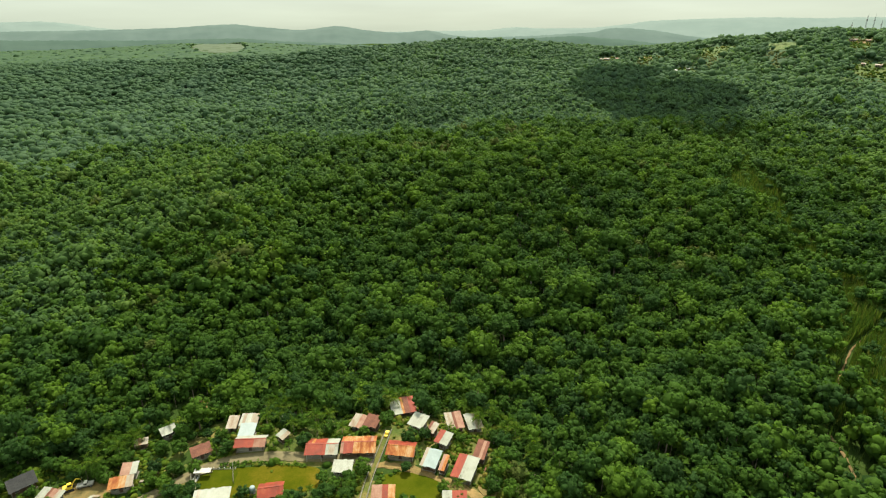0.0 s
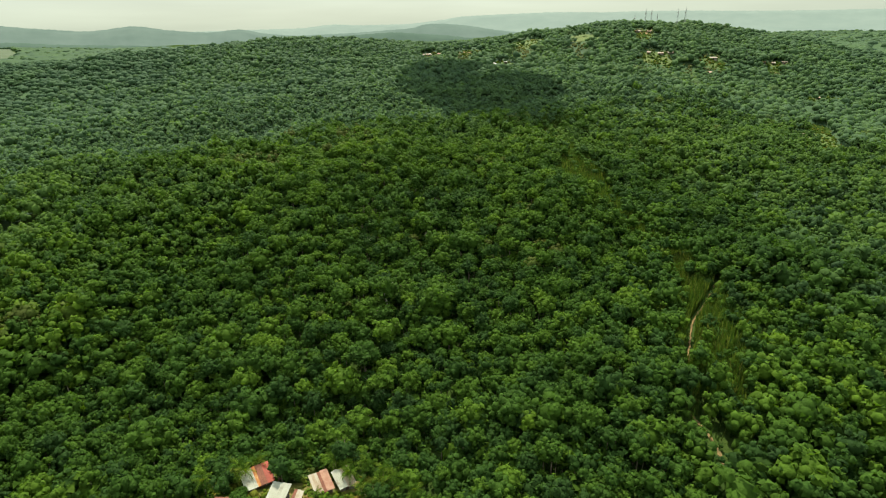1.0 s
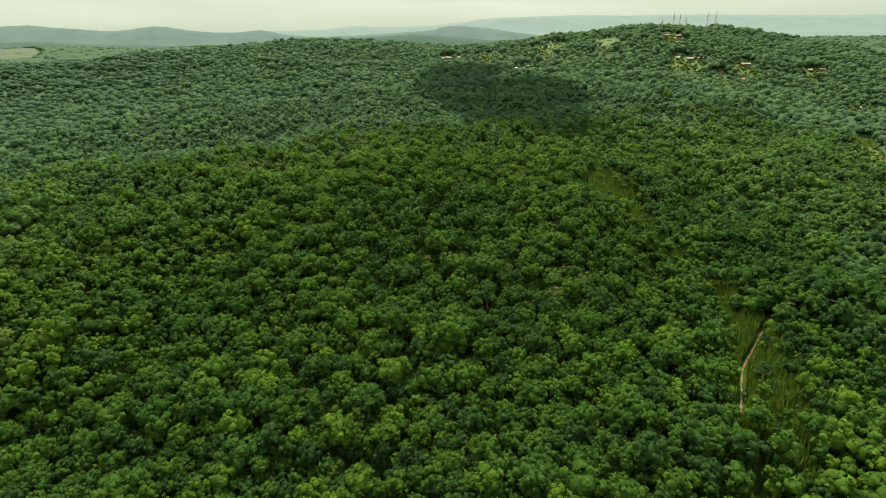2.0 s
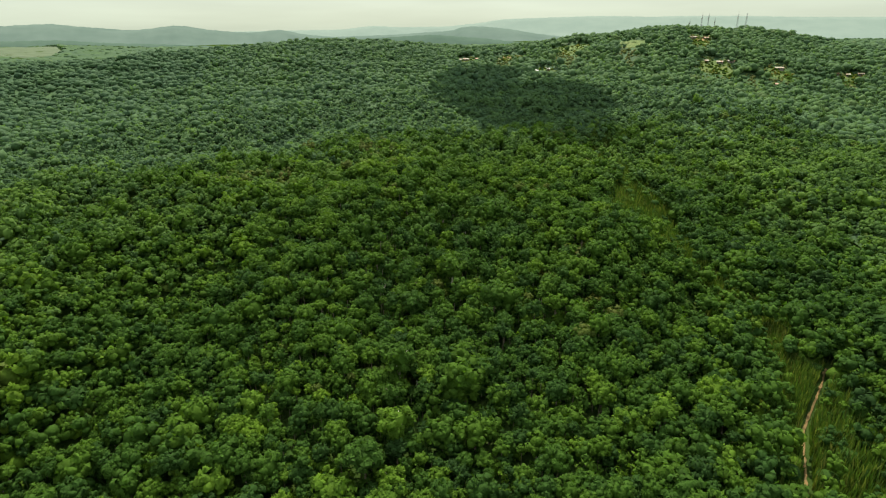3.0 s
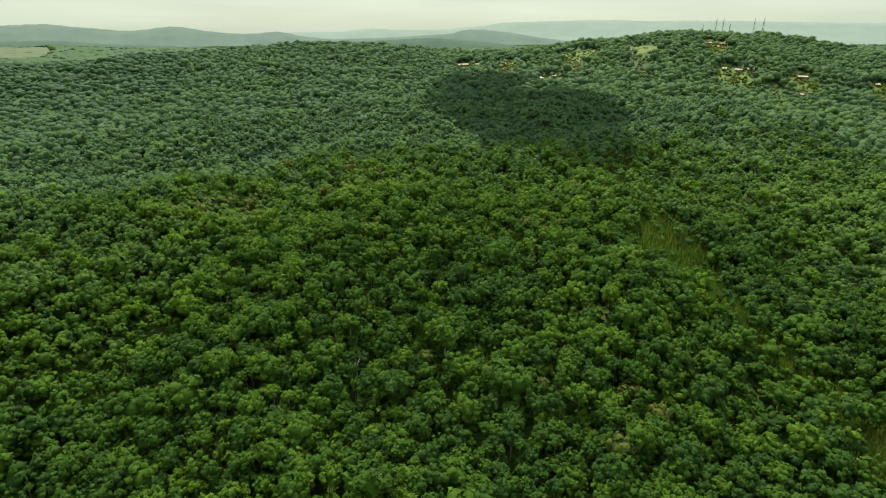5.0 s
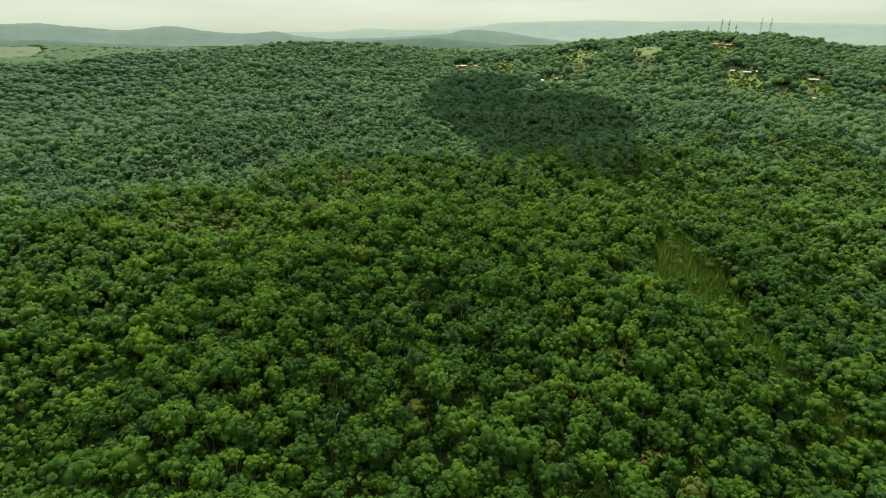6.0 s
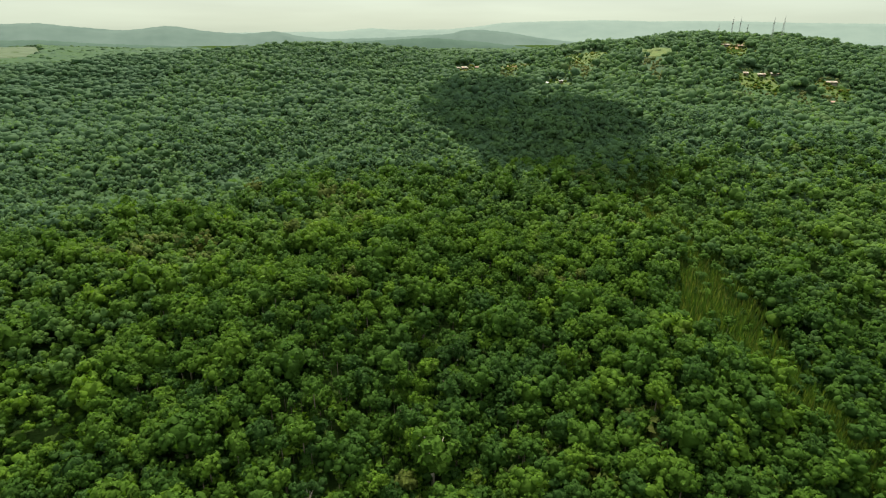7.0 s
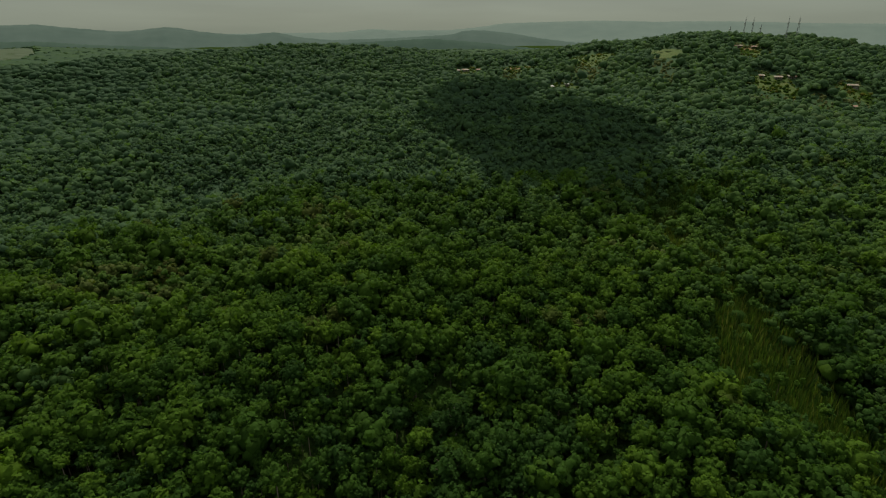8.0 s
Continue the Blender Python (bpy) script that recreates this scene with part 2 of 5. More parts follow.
FAR_HILLS = [
    (550, 1200, 71.6, 450), (-100, 0, -12.5, 260), (650, 1500, -35.9, 260), (-700, 1200, 29, 450), (650, 690, 52.1, 150), (20, 960, 40.3, 150),
    (380, 780, 24.1, 150), (560, 510, -28.5, 150), (650, 240, 17.1, 150), (-160, 780, -10.4, 150), (20, 1500, -10.6, 150), (500, -300, -8.8, 260),
    (290, 960, -12.9, 150), (920, 1320, -8, 150), (-400, -300, -5.1, 260), (-610, 1410, -6.1, 150), (-430, 690, -4.9, 150), (200, 780, -5.2, 150),
    (440, 835, 7, 120), (650, 700, -12, 75), (740, 650, -8, 80),
]
NEAR_SPURS = [
    (-40, 120, 0.6, 28), (100, 140, 6.4, 40), (0, 200, 4.9, 28), (80, 220, 3.5, 28), (-80, 240, 7.3, 28), (140, 260, 6.0, 28),
    (-100, 260, 4.7, 28), (20, 280, 6.1, 28), (40, 320, 8.9, 28), (180, 340, 3.3, 28), (10, 350, 5.7, 40), (-80, 350, 3.2, 40),
    (-20, 400, 3.2, 28), (220, 420, 3.5, 28),
]
FAR_SPURS = [
    (400, 480, 7.2, 65), (100, 530, 6.1, 40), (-50, 560, 10.9, 40), (-20, 570, 4.2, 110), (-80, 590, 6.5, 40), (-170, 590, 7.7, 40),
    (-80, 620, 4.1, 40), (210, 690, 7.8, 180), (700, 810, 3.9, 110), (220, 1050, 0.6, 110), (-180, 1050, 9.4, 110), (140, 1050, 6.6, 110),
    (-310, 1080, 11.7, 180), (-570, 1080, 4.1, 180),
]
HOLLOWS = [
    (20, 120, -0.4, 28), (20, 160, -1.9, 28), (-60, 180, -4.4, 28), (190, 200, -3.4, 40), (120, 200, -1.7, 28), (40, 240, -3.9, 28),
    (-40, 260, -9.0, 28), (80, 280, -6.4, 28), (100, 340, -3.2, 28), (340, 380, -7.7, 40), (120, 380, -5.9, 28), (-20, 470, -6.6, 40),
    (280, 500, -4.1, 40), (-110, 530, -7.9, 40), (340, 560, -2.8, 40), (-20, 970, -8.4, 110),
]
VILLAGE_RISES = [(-13, 147, 2.8, 9), (5, 139, 2.6, 9), (-8, 134, 0.9, 8), (-28, 136, 1.6, 9), (-57, 137, 2.0, 9), (-46, 134, 1.4, 7)]


def ground_height(x, y):
    """Height of the ground in metres; x and y are numbers or arrays."""
    z = 8.0 + 0 * x
    for cx, cy, high, r in NEAR_HILLS + FAR_HILLS + VILLAGE_RISES + NEAR_SPURS + FAR_SPURS + HOLLOWS:
        z = z + high * np.exp(-((x - cx) ** 2 + (y - cy) ** 2) / (2 * r * r))
    far = np.clip((np.hypot(x, y) - 1300) / 900, 0, 1)
    rough = 2.04 * np.sin(x / 31 + 1.3 * np.sin(y / 47)) * np.sin(y / 37 + np.sin(x / 53)) + 0.96 * np.sin(x / 13 + y / 29) * np.sin(y / 15 - x / 41)
    swell = 26 * np.exp(-((x + 932) ** 2 + (y - 2416) ** 2) / (2 * 280 ** 2))
    return z * (1 - far) + (24 + swell) * far + rough * np.clip((np.hypot(x + 40, y - 120) - 90) / 100, 0, 1)


def flat_mesh(name, verts, faces, material, smooth=False):
    """A mesh from arrays of points and of triangles or quads."""
    verts, faces = np.asarray(verts, np.float32), np.asarray(faces, np.int32)
    me = bpy.data.meshes.new(name)
    n = faces.shape[1]
    me.vertices.add(len(verts))
    me.vertices.foreach_set("co", verts.ravel())
    me.loops.add(faces.size)
    me.loops.foreach_set("vertex_index", faces.ravel())
    me.polygons.add(len(faces))
    me.polygons.foreach_set("loop_start", np.arange(0, faces.size, n, dtype=np.int32))
    me.polygons.foreach_set("use_smooth", np.full(len(faces), smooth))
    me.update(calc_edges=True)
    me.materials.append(material)
    return me


def grid_faces(rows, cols):
    a = (np.arange(rows - 1)[:, None] * cols + np.arange(cols - 1)[None, :]).ravel()
    return np.stack([a, a + 1, a + 1 + cols, a + cols], 1)


def stretched(points):
    return np.unique(np.concatenate([np.arange(a, b, s) for a, b, s in points]))


gx = stretched([(-4700, -1200, 250), (-1200, -300, 45), (-300, 400, 8), (400, 1200, 40), (1200, 4701, 250)])
gy = stretched([(-1500, -200, 130), (-200, 60, 20), (60, 660, 8), (660, 1300, 30), (1300, 4701, 200), (1950, 2900, 50)])
GX, GY = np.meshgrid(gx, gy)
gv = np.stack([GX, GY, ground_height(GX, GY)], -1).reshape(-1, 3)
tagged(new("ground", flat_mesh("ground", gv, grid_faces(len(gy), len(gx)), SOIL, True)),
       "hilly forest ground covered in dark green undergrowth", "ground", kind="structure")


def ribbon(name, points, width, lift, material, label, ragged=0.15, category="road"):
    """A strip laid on the ground along a line of (x, y)."""
    pts = []
    for (ax, ay), (bx, by) in zip(points, points[1:]):
        n = max(2, int(math.hypot(bx - ax, by - ay) / 1.2))
        pts += [(ax + (bx - ax) * i / n, ay + (by - ay) * i / n) for i in range(n)]
    p = np.array(pts + [points[-1]], float)
    for _ in range(6):
        p[1:-1] = (p[:-2] + 2 * p[1:-1] + p[2:]) / 4
    d = np.gradient(p, axis=0)
    d /= np.linalg.norm(d, axis=1)[:, None]
    side = np.stack([-d[:, 1], d[:, 0]], 1)
    rnd = np.random.RandomState(len(pts))
    cols = []
    for k in np.linspace(-0.5, 0.5, 5):
        q = p + side * (k * width * (1 + ragged * rnd.randn(len(p))))[:, None]
        cols.append(np.column_stack([q, ground_height(q[:, 0], q[:, 1]) + lift - (0.12 if abs(k) > 0.4 else 0)]))
    v = np.stack(cols, 1).reshape(-1, 3)
    return tagged(new(name, flat_mesh(name, v, grid_faces(len(p), 5), material)), label, category, kind="structure")


def patch(name, cx, cy, rx, ry, turn, lift, material, label, square=2.0, category="ground"):
    """A patch of other ground with a wavering edge. square: 2 is an oval, 8 nearly a rectangle."""
    a = np.linspace(0, 2 * math.pi, 73)[:-1]
    r = (np.abs(np.cos(a)) ** square + np.abs(np.sin(a)) ** square) ** (-1 / square)
    r = r * (1 + 0.05 * np.sin(3 * a + cx) + 0.04 * np.sin(7 * a + cy))
    c, s = math.cos(radians(turn)), math.sin(radians(turn))
    v = []
    for k in np.linspace(0.02, 1, 18):
        x, y = np.cos(a) * r * rx * k, np.sin(a) * r * ry * k
        X, Y = cx + c * x - s * y, cy + s * x + c * y
        v.append(np.column_stack([X, Y, ground_height(X, Y) + (lift if k < 0.99 else -0.15)]))
    v = np.concatenate(v)
    f = [(i * 72 + j, i * 72 + (j + 1) % 72, (i + 1) * 72 + (j + 1) % 72, (i + 1) * 72 + j) for i in range(17) for j in range(72)]
    return tagged(new(name, flat_mesh(name, v, f, material)), label, category, kind="structure")


ROAD_LINE = [(-78, 111), (-71, 118), (-66, 123), (-58, 125.4), (-48, 126.2), (-36, 126), (-24, 125), (-19, 123)]
LANE_LINE = [(-16.5, 137), (-17.6, 131), (-18.6, 126), (-19.6, 121), (-20.4, 115), (-21, 106), (-21, 96)]
DIRT_LINE = [(-19, 123), (-10, 122), (-2.5, 118.5), (6, 113.5), (12, 109), (18, 102)]
TRAIL_LINE = [(117, 142), (121, 147), (124, 150), (130, 157), (135, 162), (142, 167), (149, 172), (156, 177), (162, 182)]
TRAIL_NEAR = [(97, 102), (100, 108), (102, 114), (103, 121), (102, 126)]
TRAIL_FAR = [(158, 262), (161, 267), (163, 271), (161, 277)]
CANE_LINE = [(112, 128), (128, 146), (144, 168), (157, 197), (164, 212), (162, 250), (160, 282), (172, 312), (182, 335), (190, 365), (200, 402), (215, 420), (252, 430)]
ribbon("road", ROAD_LINE, 3.4, 0.30, ROAD, "narrow worn grey road past the tin-roofed houses", 0.06)
for shift in (-0.85, 0.85):
    ribbon("lane_kerb", [(a + shift, b) for a, b in LANE_LINE], 0.3, 0.40, BLOCK, "low pale concrete kerb along the lane", 0.1, "kerb")
ribbon("lane", LANE_LINE, 1.4, 0.31, YARD, "pale paved lane between rusty houses and lawn", 0.08)
ribbon("dirt_track", DIRT_LINE, 2.3, 0.27, DIRT, "dusty yellow dirt track along the lawn edge", 0.25)
ribbon("forest_trail", TRAIL_LINE, 0.6, 0.3, TRAIL, "bare sandy trail winding through tall cane", 0.45)
ribbon("forest_trail", TRAIL_NEAR, 0.8, 0.4, TRAIL, "short bare sandy trail between scrub and trees", 0.45)
ribbon("forest_trail", TRAIL_FAR, 1.1, 0.45, TRAIL, "short bare sandy trail among tall cane", 0.3)
patch("village_ground", -30, 124, 52, 22, 0, 0.03, YARD, "rough weedy village ground with bare yellow spots", 3.0)
patch("lawn", -47.5, 117.5, 14.5, 5.4, 4, 0.20, LAWN, "mown lawn with yellowed patches beside the road", 5.0)
patch("pond_lawn", -61, 117.6, 5.4, 4.6, 4, 0.26, OLIVE, "flat olive-green grass plot inside a low white wall", 7.0)
patch("lawn", -9, 114.5, 9.0, 5.4, -14, 0.20, OLIVE, "smooth green lawn beside the dirt track", 4.0)
patch("dirt_yard", -95, 114, 8.5, 4.5, 5, 0.16, DIRT, "bare yellow dirt yard with parked machines", 3.0)
patch("bare_slope", 11.5, 114, 2.6, 3.4, 20, 0.30, DIRT, "bare orange earth bank by the track", 2.0)
patch("bare_slope", -80.2, 153.4, 3.6, 3.8, 0, 0.4, DIRT, "small bare orange earth scar below trees", 2.0)
patch("pale_field", -890, 2330, 92, 330, 20, 1.2, FIELD, "pale green open field far off in the valley", 4.0)
patch("scrub_clearing", 419, 742, 22, 26, 0, 0.8, SCRUB, "yellow-green scrub clearing on the hillside", 2.0)
patch("scrub_clearing", 357, 786, 26, 26, 0, 0.8, SCRUB, "thin yellow-green scrub on the hillside", 2.0)
patch("bare_slope", 480, 431, 5, 20, -41, 0.6, DIRT, "reddish bare earth strip on a wooded slope", 2.0)
patch("scrub_clearing", 409, 351, 11, 44, -41, 0.6, SCRUB, "pale grassy cutting on a wooded slope", 2.0)
patch("bare_slope", 272, 784, 16, 9, 0, 0.8, DIRT, "reddish bare earth patch on the hillside", 2.0)
patch("bare_slope", 471, 645, 16, 7, -28, 0.8, SCRUB, "trampled grassy ground round hillside houses", 2.0)
patch("bare_slope", 515, 739, 13, 8, -22, 0.8, DIRT, "bare pale earth round hilltop houses", 2.0)
patch("bare_slope", 230, 811, 15, 8, 0, 0.8, SCRUB, "dry grassy ground round hillside houses", 2.0)


# ---- the far backdrop ----
def far_ridge(name, distance, line, material, label):
    """A long hill line round the horizon. line: degrees to the right of straight ahead and the height of the crest there."""
    az = np.linspace(line[0][0], line[-1][0], 620)
    h = np.interp(az, [a for a, b in line], [b for a, b in line])
    k = np.exp(-0.5 * (np.arange(-9, 10) / 1.9) ** 2)
    h = np.convolve(np.pad(h, 9, "edge"), k / k.sum(), "valid")
    h = h + 0.9 * np.sin(az * 5.7 + distance) + 0.8 * np.sin(az * 13.1) + 0.6 * np.sin(az * 29 + 2)
    rings = []
    for k, drop in ((-0.16, 0.0), (-0.10, 0.35), (-0.04, 0.85), (0.0, 1.0), (0.06, 0.4)):
        r = distance * (1 + k)
        z = (h - 130) * (1 - drop) + h * drop + 3 * (1 - drop) * np.sin(az * 1.7 + 9 * k)
        rings.append(np.column_stack([r * np.sin(np.radians(az)), r * np.cos(np.radians(az)), z]))
    v = np.stack(rings, 0).reshape(-1, 3)
    return tagged(new(name, flat_mesh(name, v, grid_faces(5, len(az)), material, True)), label, "hills", kind="structure")


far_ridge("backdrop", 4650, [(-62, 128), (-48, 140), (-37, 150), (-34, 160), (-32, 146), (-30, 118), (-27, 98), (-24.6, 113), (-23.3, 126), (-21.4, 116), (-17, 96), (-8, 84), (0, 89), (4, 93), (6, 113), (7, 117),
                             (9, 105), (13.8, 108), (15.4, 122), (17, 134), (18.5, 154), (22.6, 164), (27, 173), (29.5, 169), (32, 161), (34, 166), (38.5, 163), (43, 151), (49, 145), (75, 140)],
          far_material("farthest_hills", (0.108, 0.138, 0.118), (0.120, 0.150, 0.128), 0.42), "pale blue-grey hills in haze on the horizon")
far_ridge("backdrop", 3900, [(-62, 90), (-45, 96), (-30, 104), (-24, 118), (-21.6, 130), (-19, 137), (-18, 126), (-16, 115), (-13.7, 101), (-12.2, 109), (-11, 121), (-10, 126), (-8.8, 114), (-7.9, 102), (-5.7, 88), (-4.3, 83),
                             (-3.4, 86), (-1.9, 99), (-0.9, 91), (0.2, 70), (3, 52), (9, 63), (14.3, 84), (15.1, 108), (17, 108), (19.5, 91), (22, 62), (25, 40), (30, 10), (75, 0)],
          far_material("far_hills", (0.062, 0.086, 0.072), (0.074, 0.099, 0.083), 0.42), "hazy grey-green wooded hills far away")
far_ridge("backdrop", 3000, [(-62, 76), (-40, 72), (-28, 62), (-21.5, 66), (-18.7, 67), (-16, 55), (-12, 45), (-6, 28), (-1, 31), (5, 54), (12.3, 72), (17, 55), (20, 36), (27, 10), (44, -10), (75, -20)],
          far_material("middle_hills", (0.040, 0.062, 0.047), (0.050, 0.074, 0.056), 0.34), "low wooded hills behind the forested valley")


# ---- cloud whose shade lies on the forest ----
def cloud(name, x, y, z, rx, ry):
    rnd = random.Random(5)
    bm = bmesh.new()
    for i in range(84):
        a, r = rnd.uniform(0, 2 * math.pi), math.sqrt(rnd.random())
        px, py = rx * r * math.cos(a) * 0.86, ry * r * math.sin(a) * 0.86
        s = rnd.uniform(15, 32) * (1.25 - 0.5 * r)
        m = pose(px, py, rnd.uniform(-4, 10) * (1 - r)) @ Matrix.Diagonal((s, s * 1.2, s * 0.6, 1))
        bmesh.ops.create_icosphere(bm, subdivisions=2, radius=1, matrix=m)
    for v in bm.verts:
        v.co += 5 * noise.noise_vector(v.co * 0.05) + 2 * noise.noise_vector(v.co * 0.16)
    me = bpy.data.meshes.new(name)
    bm.to_mesh(me)
    bm.free()
    me.materials.append(CLOUD)
    ob = new(name, me)
    ob.location = (x, y, z)
    return tagged(ob, "small white fair-weather cloud shading the wooded slope", "cloud")


SHADE = Vector((200, 550, 44))          # middle of the shaded ground
up = SHADE + sun_way * (520 / sun_way.z)
cloud("cloud", up.x, up.y, up.z, 64, 176)


# ---- trees ----
def ball(detail):
    bm = bmesh.new()
    bmesh.ops.create_icosphere(bm, subdivisions=detail, radius=1)
    v = np.array([p.co[:] for p in bm.verts])
    f = np.array([[p.index for p in q.verts] for q in bm.faces])
    bm.free()
    return v, f


BALL1 = ball(1)


def crown_template(seed, lobes, leaves, size, high, low, shell=20, spiky=0.36):
    """A crown of radius 1: round puffs of foliage packed over a dome, hung with small leaf clumps. shell: how many puffs are solid.
    Returns points, triangles and each triangle's chance."""
    rnd = np.random.RandomState(seed)
    cen, rad = [(0, 0, low * 0.5), (0, 0, 0.0)], [0.55, 0.66]
    for i in range(lobes):
        k = (i + 0.5) / lobes
        a = 2.39996 * i + 0.35 * rnd.randn()
        z = 1 - (1 - low) * k ** 0.9                      # from the top down to the skirt
        flare = math.sqrt(max(0.06, 1 - min(1, abs(z)) ** 2)) if z > 0 else 1 + 0.35 * z
        r = 0.74 * flare * rnd.uniform(0.86, 1.12)
        cen.append((r * math.cos(a), r * math.sin(a), 0.72 * high * z + rnd.uniform(-0.09, 0.09)))
        rad.append(rnd.uniform(0.21, 0.41) * (1.25 if lobes < 9 else min(1.0, math.sqrt(14 / lobes))))
    cen, rad = np.array(cen), np.array(rad)
    V, F, C, n = [], [], [], 0
    bv, bf = BALL1
    for c, r in list(zip(cen, rad))[1 if leaves < 100 else 0:2 + shell]:
        turn = np.array(Euler((rnd.rand() * 6, rnd.rand() * 6, rnd.rand() * 6)).to_matrix())
        v = bv @ turn.T * r * (0.94 + 0.10 * rnd.randn(len(bv), 1)) * [1, 1, 0.9] + c
        out = c - [0, 0, 0.4 * low - 0.25]
        f = bf if abs(c[0]) < 1e-6 else bf[((v[bf].mean(1) - c) @ out) > 0.02 * r * np.linalg.norm(out)]     # no faces inside the crown
        V.append(v), F.append(f + n), C.append(np.clip(rnd.uniform(0.25, 0.75) + 0.08 * rnd.randn(len(f)), 0.05, 1))
        n += len(v)
    if leaves:
        w = rad ** 2
        w[:2] *= 0.3
        k = rnd.choice(len(rad), leaves * 4, p=w / w.sum())
        d = rnd.randn(len(k), 3) + [0, 0, 0.55]
        d /= np.linalg.norm(d, axis=1)[:, None]
        p = cen[k] + d * (rad[k] * rnd.uniform(0.96, 1.16, len(k)))[:, None]
        inside = (np.linalg.norm(p[:, None] - cen[None], axis=2) < rad[None] * 0.9).any(1)
        p, d = p[~inside][:leaves], d[~inside][:leaves]
        nrm = d + spiky * rnd.randn(*d.shape) + [0, 0, 0.2]
        nrm /= np.linalg.norm(nrm, axis=1)[:, None]
        t = np.cross(nrm, rnd.randn(*nrm.shape))
        t /= np.linalg.norm(t, axis=1)[:, None]
        b = np.cross(nrm, t)
        s = size * rnd.uniform(0.55, 1.4, len(p))[:, None]
        v = np.stack([p + t * s, p - 0.55 * t * s + 0.8 * b * s, p - 0.55 * t * s - 0.8 * b * s], 1).reshape(-1, 3)
        V.append(v), F.append(np.arange(len(v)).reshape(-1, 3) + n), C.append(rnd.uniform(0.15, 1.0, len(p)))
        n += len(v)
    return np.concatenate(V), np.concatenate(F), np.concatenate(C)


SHAPES = [(13, 0.95, -0.8), (15, 0.80, -0.7), (11, 1.1, -1.0), (14, 0.70, -0.6), (12, 1.35, -1.1), (17, 0.95, -0.7)]     # lobes, height, skirt


def templates(seed, share, leaves, size, shell=20, spiky=0.36):
    return [crown_template(seed + i, max(4, int(l * share)), leaves, size, h, f, shell, spiky) for i, (l, h, f) in enumerate(SHAPES)]


FINE = templates(10, 1.2, 330, 0.115, 26)
NEAR = templates(30, 1.1, 70, 0.145, 24)
LARGE = templates(20, 1.7, 140, 0.115, 40)
MIDDLE = templates(50, 0.55, 24, 0.20, 20, 0.2)


def dome_templates(seed, leaves, flat=1.0, size=0.3):
    """Far crowns: a lumpy rounded dome open below, with leaf clumps lying close on it."""
    out = []
    rnd = np.random.RandomState(seed)
    bv, bf = BALL1
    for l, h, low in SHAPES * 2:
        h = h * flat
        turn = np.array(Euler((rnd.rand() * 6, rnd.rand() * 6, rnd.rand() * 6)).to_matrix())
        v = bv @ turn.T * (0.90 + 0.12 * rnd.randn(len(bv), 1)) * [1, 1, h]
        keep = np.array([v[t, 2].max() > -0.25 * h for t in bf])
        f, c = bf[keep], rnd.uniform(0.35, 0.7, keep.sum())
        if leaves:
            k = (np.arange(leaves) + 0.5) / leaves
            a = 2.39996 * np.arange(leaves) + 0.5 * rnd.randn(leaves)
            z = 1 - 1.15 * k
            d = np.column_stack([np.sqrt(1 - z * z) * np.cos(a), np.sqrt(1 - z * z) * np.sin(a), z])
            p = d * [1, 1, h] * rnd.uniform(0.93, 1.08, (leaves, 1))
            nrm = d + 0.22 * rnd.randn(leaves, 3)
            t = np.cross(nrm, rnd.randn(leaves, 3))
            t /= np.linalg.norm(t, axis=1)[:, None]
            b = np.cross(nrm / np.linalg.norm(nrm, axis=1)[:, None], t)
            w = size * rnd.uniform(0.7, 1.25, (leaves, 1))
            q = np.stack([p + t * w, p - 0.55 * t * w + 0.8 * b * w, p - 0.55 * t * w - 0.8 * b * w], 1).reshape(-1, 3)
            v, f, c = np.concatenate([v, q]), np.concatenate([f, np.arange(len(q)).reshape(-1, 3) + len(v)]), np.concatenate([c, rnd.uniform(0.35, 0.8, leaves)])
        out.append((v, f, c))
    return out


BLUNT, HILL, WIDE = dome_templates(90, 0, 0.65), dome_templates(80, 3, 0.8, 0.32), templates(70, 0.36, 6, 0.26, 12, 0.2)
SHRUB = templates(60, 0.5, 46, 0.25, 0)


def mass(name, shapes, trees, label, material=LEAVES, category="forest"):
    """Many trees as one mesh. trees: rows of x, y, z (middle of the crown), radius, turn, chance."""
    rnd = np.random.RandomState(len(trees))
    pick = rnd.randint(0, len(shapes), len(trees))
    V, F, C, n = [], [], [], 0
    for k, (tv, tf, tc) in enumerate(shapes):
        t = trees[pick == k]
        if not len(t):
            continue
        c, s, r = np.cos(t[:, 4])[:, None], np.sin(t[:, 4])[:, None], t[:, 3][:, None]
        x = (c * tv[:, 0] - s * tv[:, 1]) * r + t[:, 0][:, None]
        y = (s * tv[:, 0] + c * tv[:, 1]) * r + t[:, 1][:, None]
        z = tv[:, 2][None] * r + t[:, 2][:, None]
        V.append(np.stack([x, y, z], -1).reshape(-1, 3).astype(np.float32))
        F.append((tf[None] + (np.arange(len(t)) * len(tv))[:, None, None] + n).reshape(-1, 3))
        col = np.ones((len(t), len(tf), 4), np.float32)
        col[:, :, 0], col[:, :, 1] = t[:, 5][:, None], tc[None]
        C.append(col.reshape(-1, 4))
        n += len(t) * len(tv)
    me = flat_mesh(name, np.concatenate(V), np.concatenate(F), material, True)
    me.attributes.new("chance", "FLOAT_COLOR", "FACE").data.foreach_set("color", np.concatenate(C).ravel())
    return tagged(new(name, me), label, category, kind="stuff")


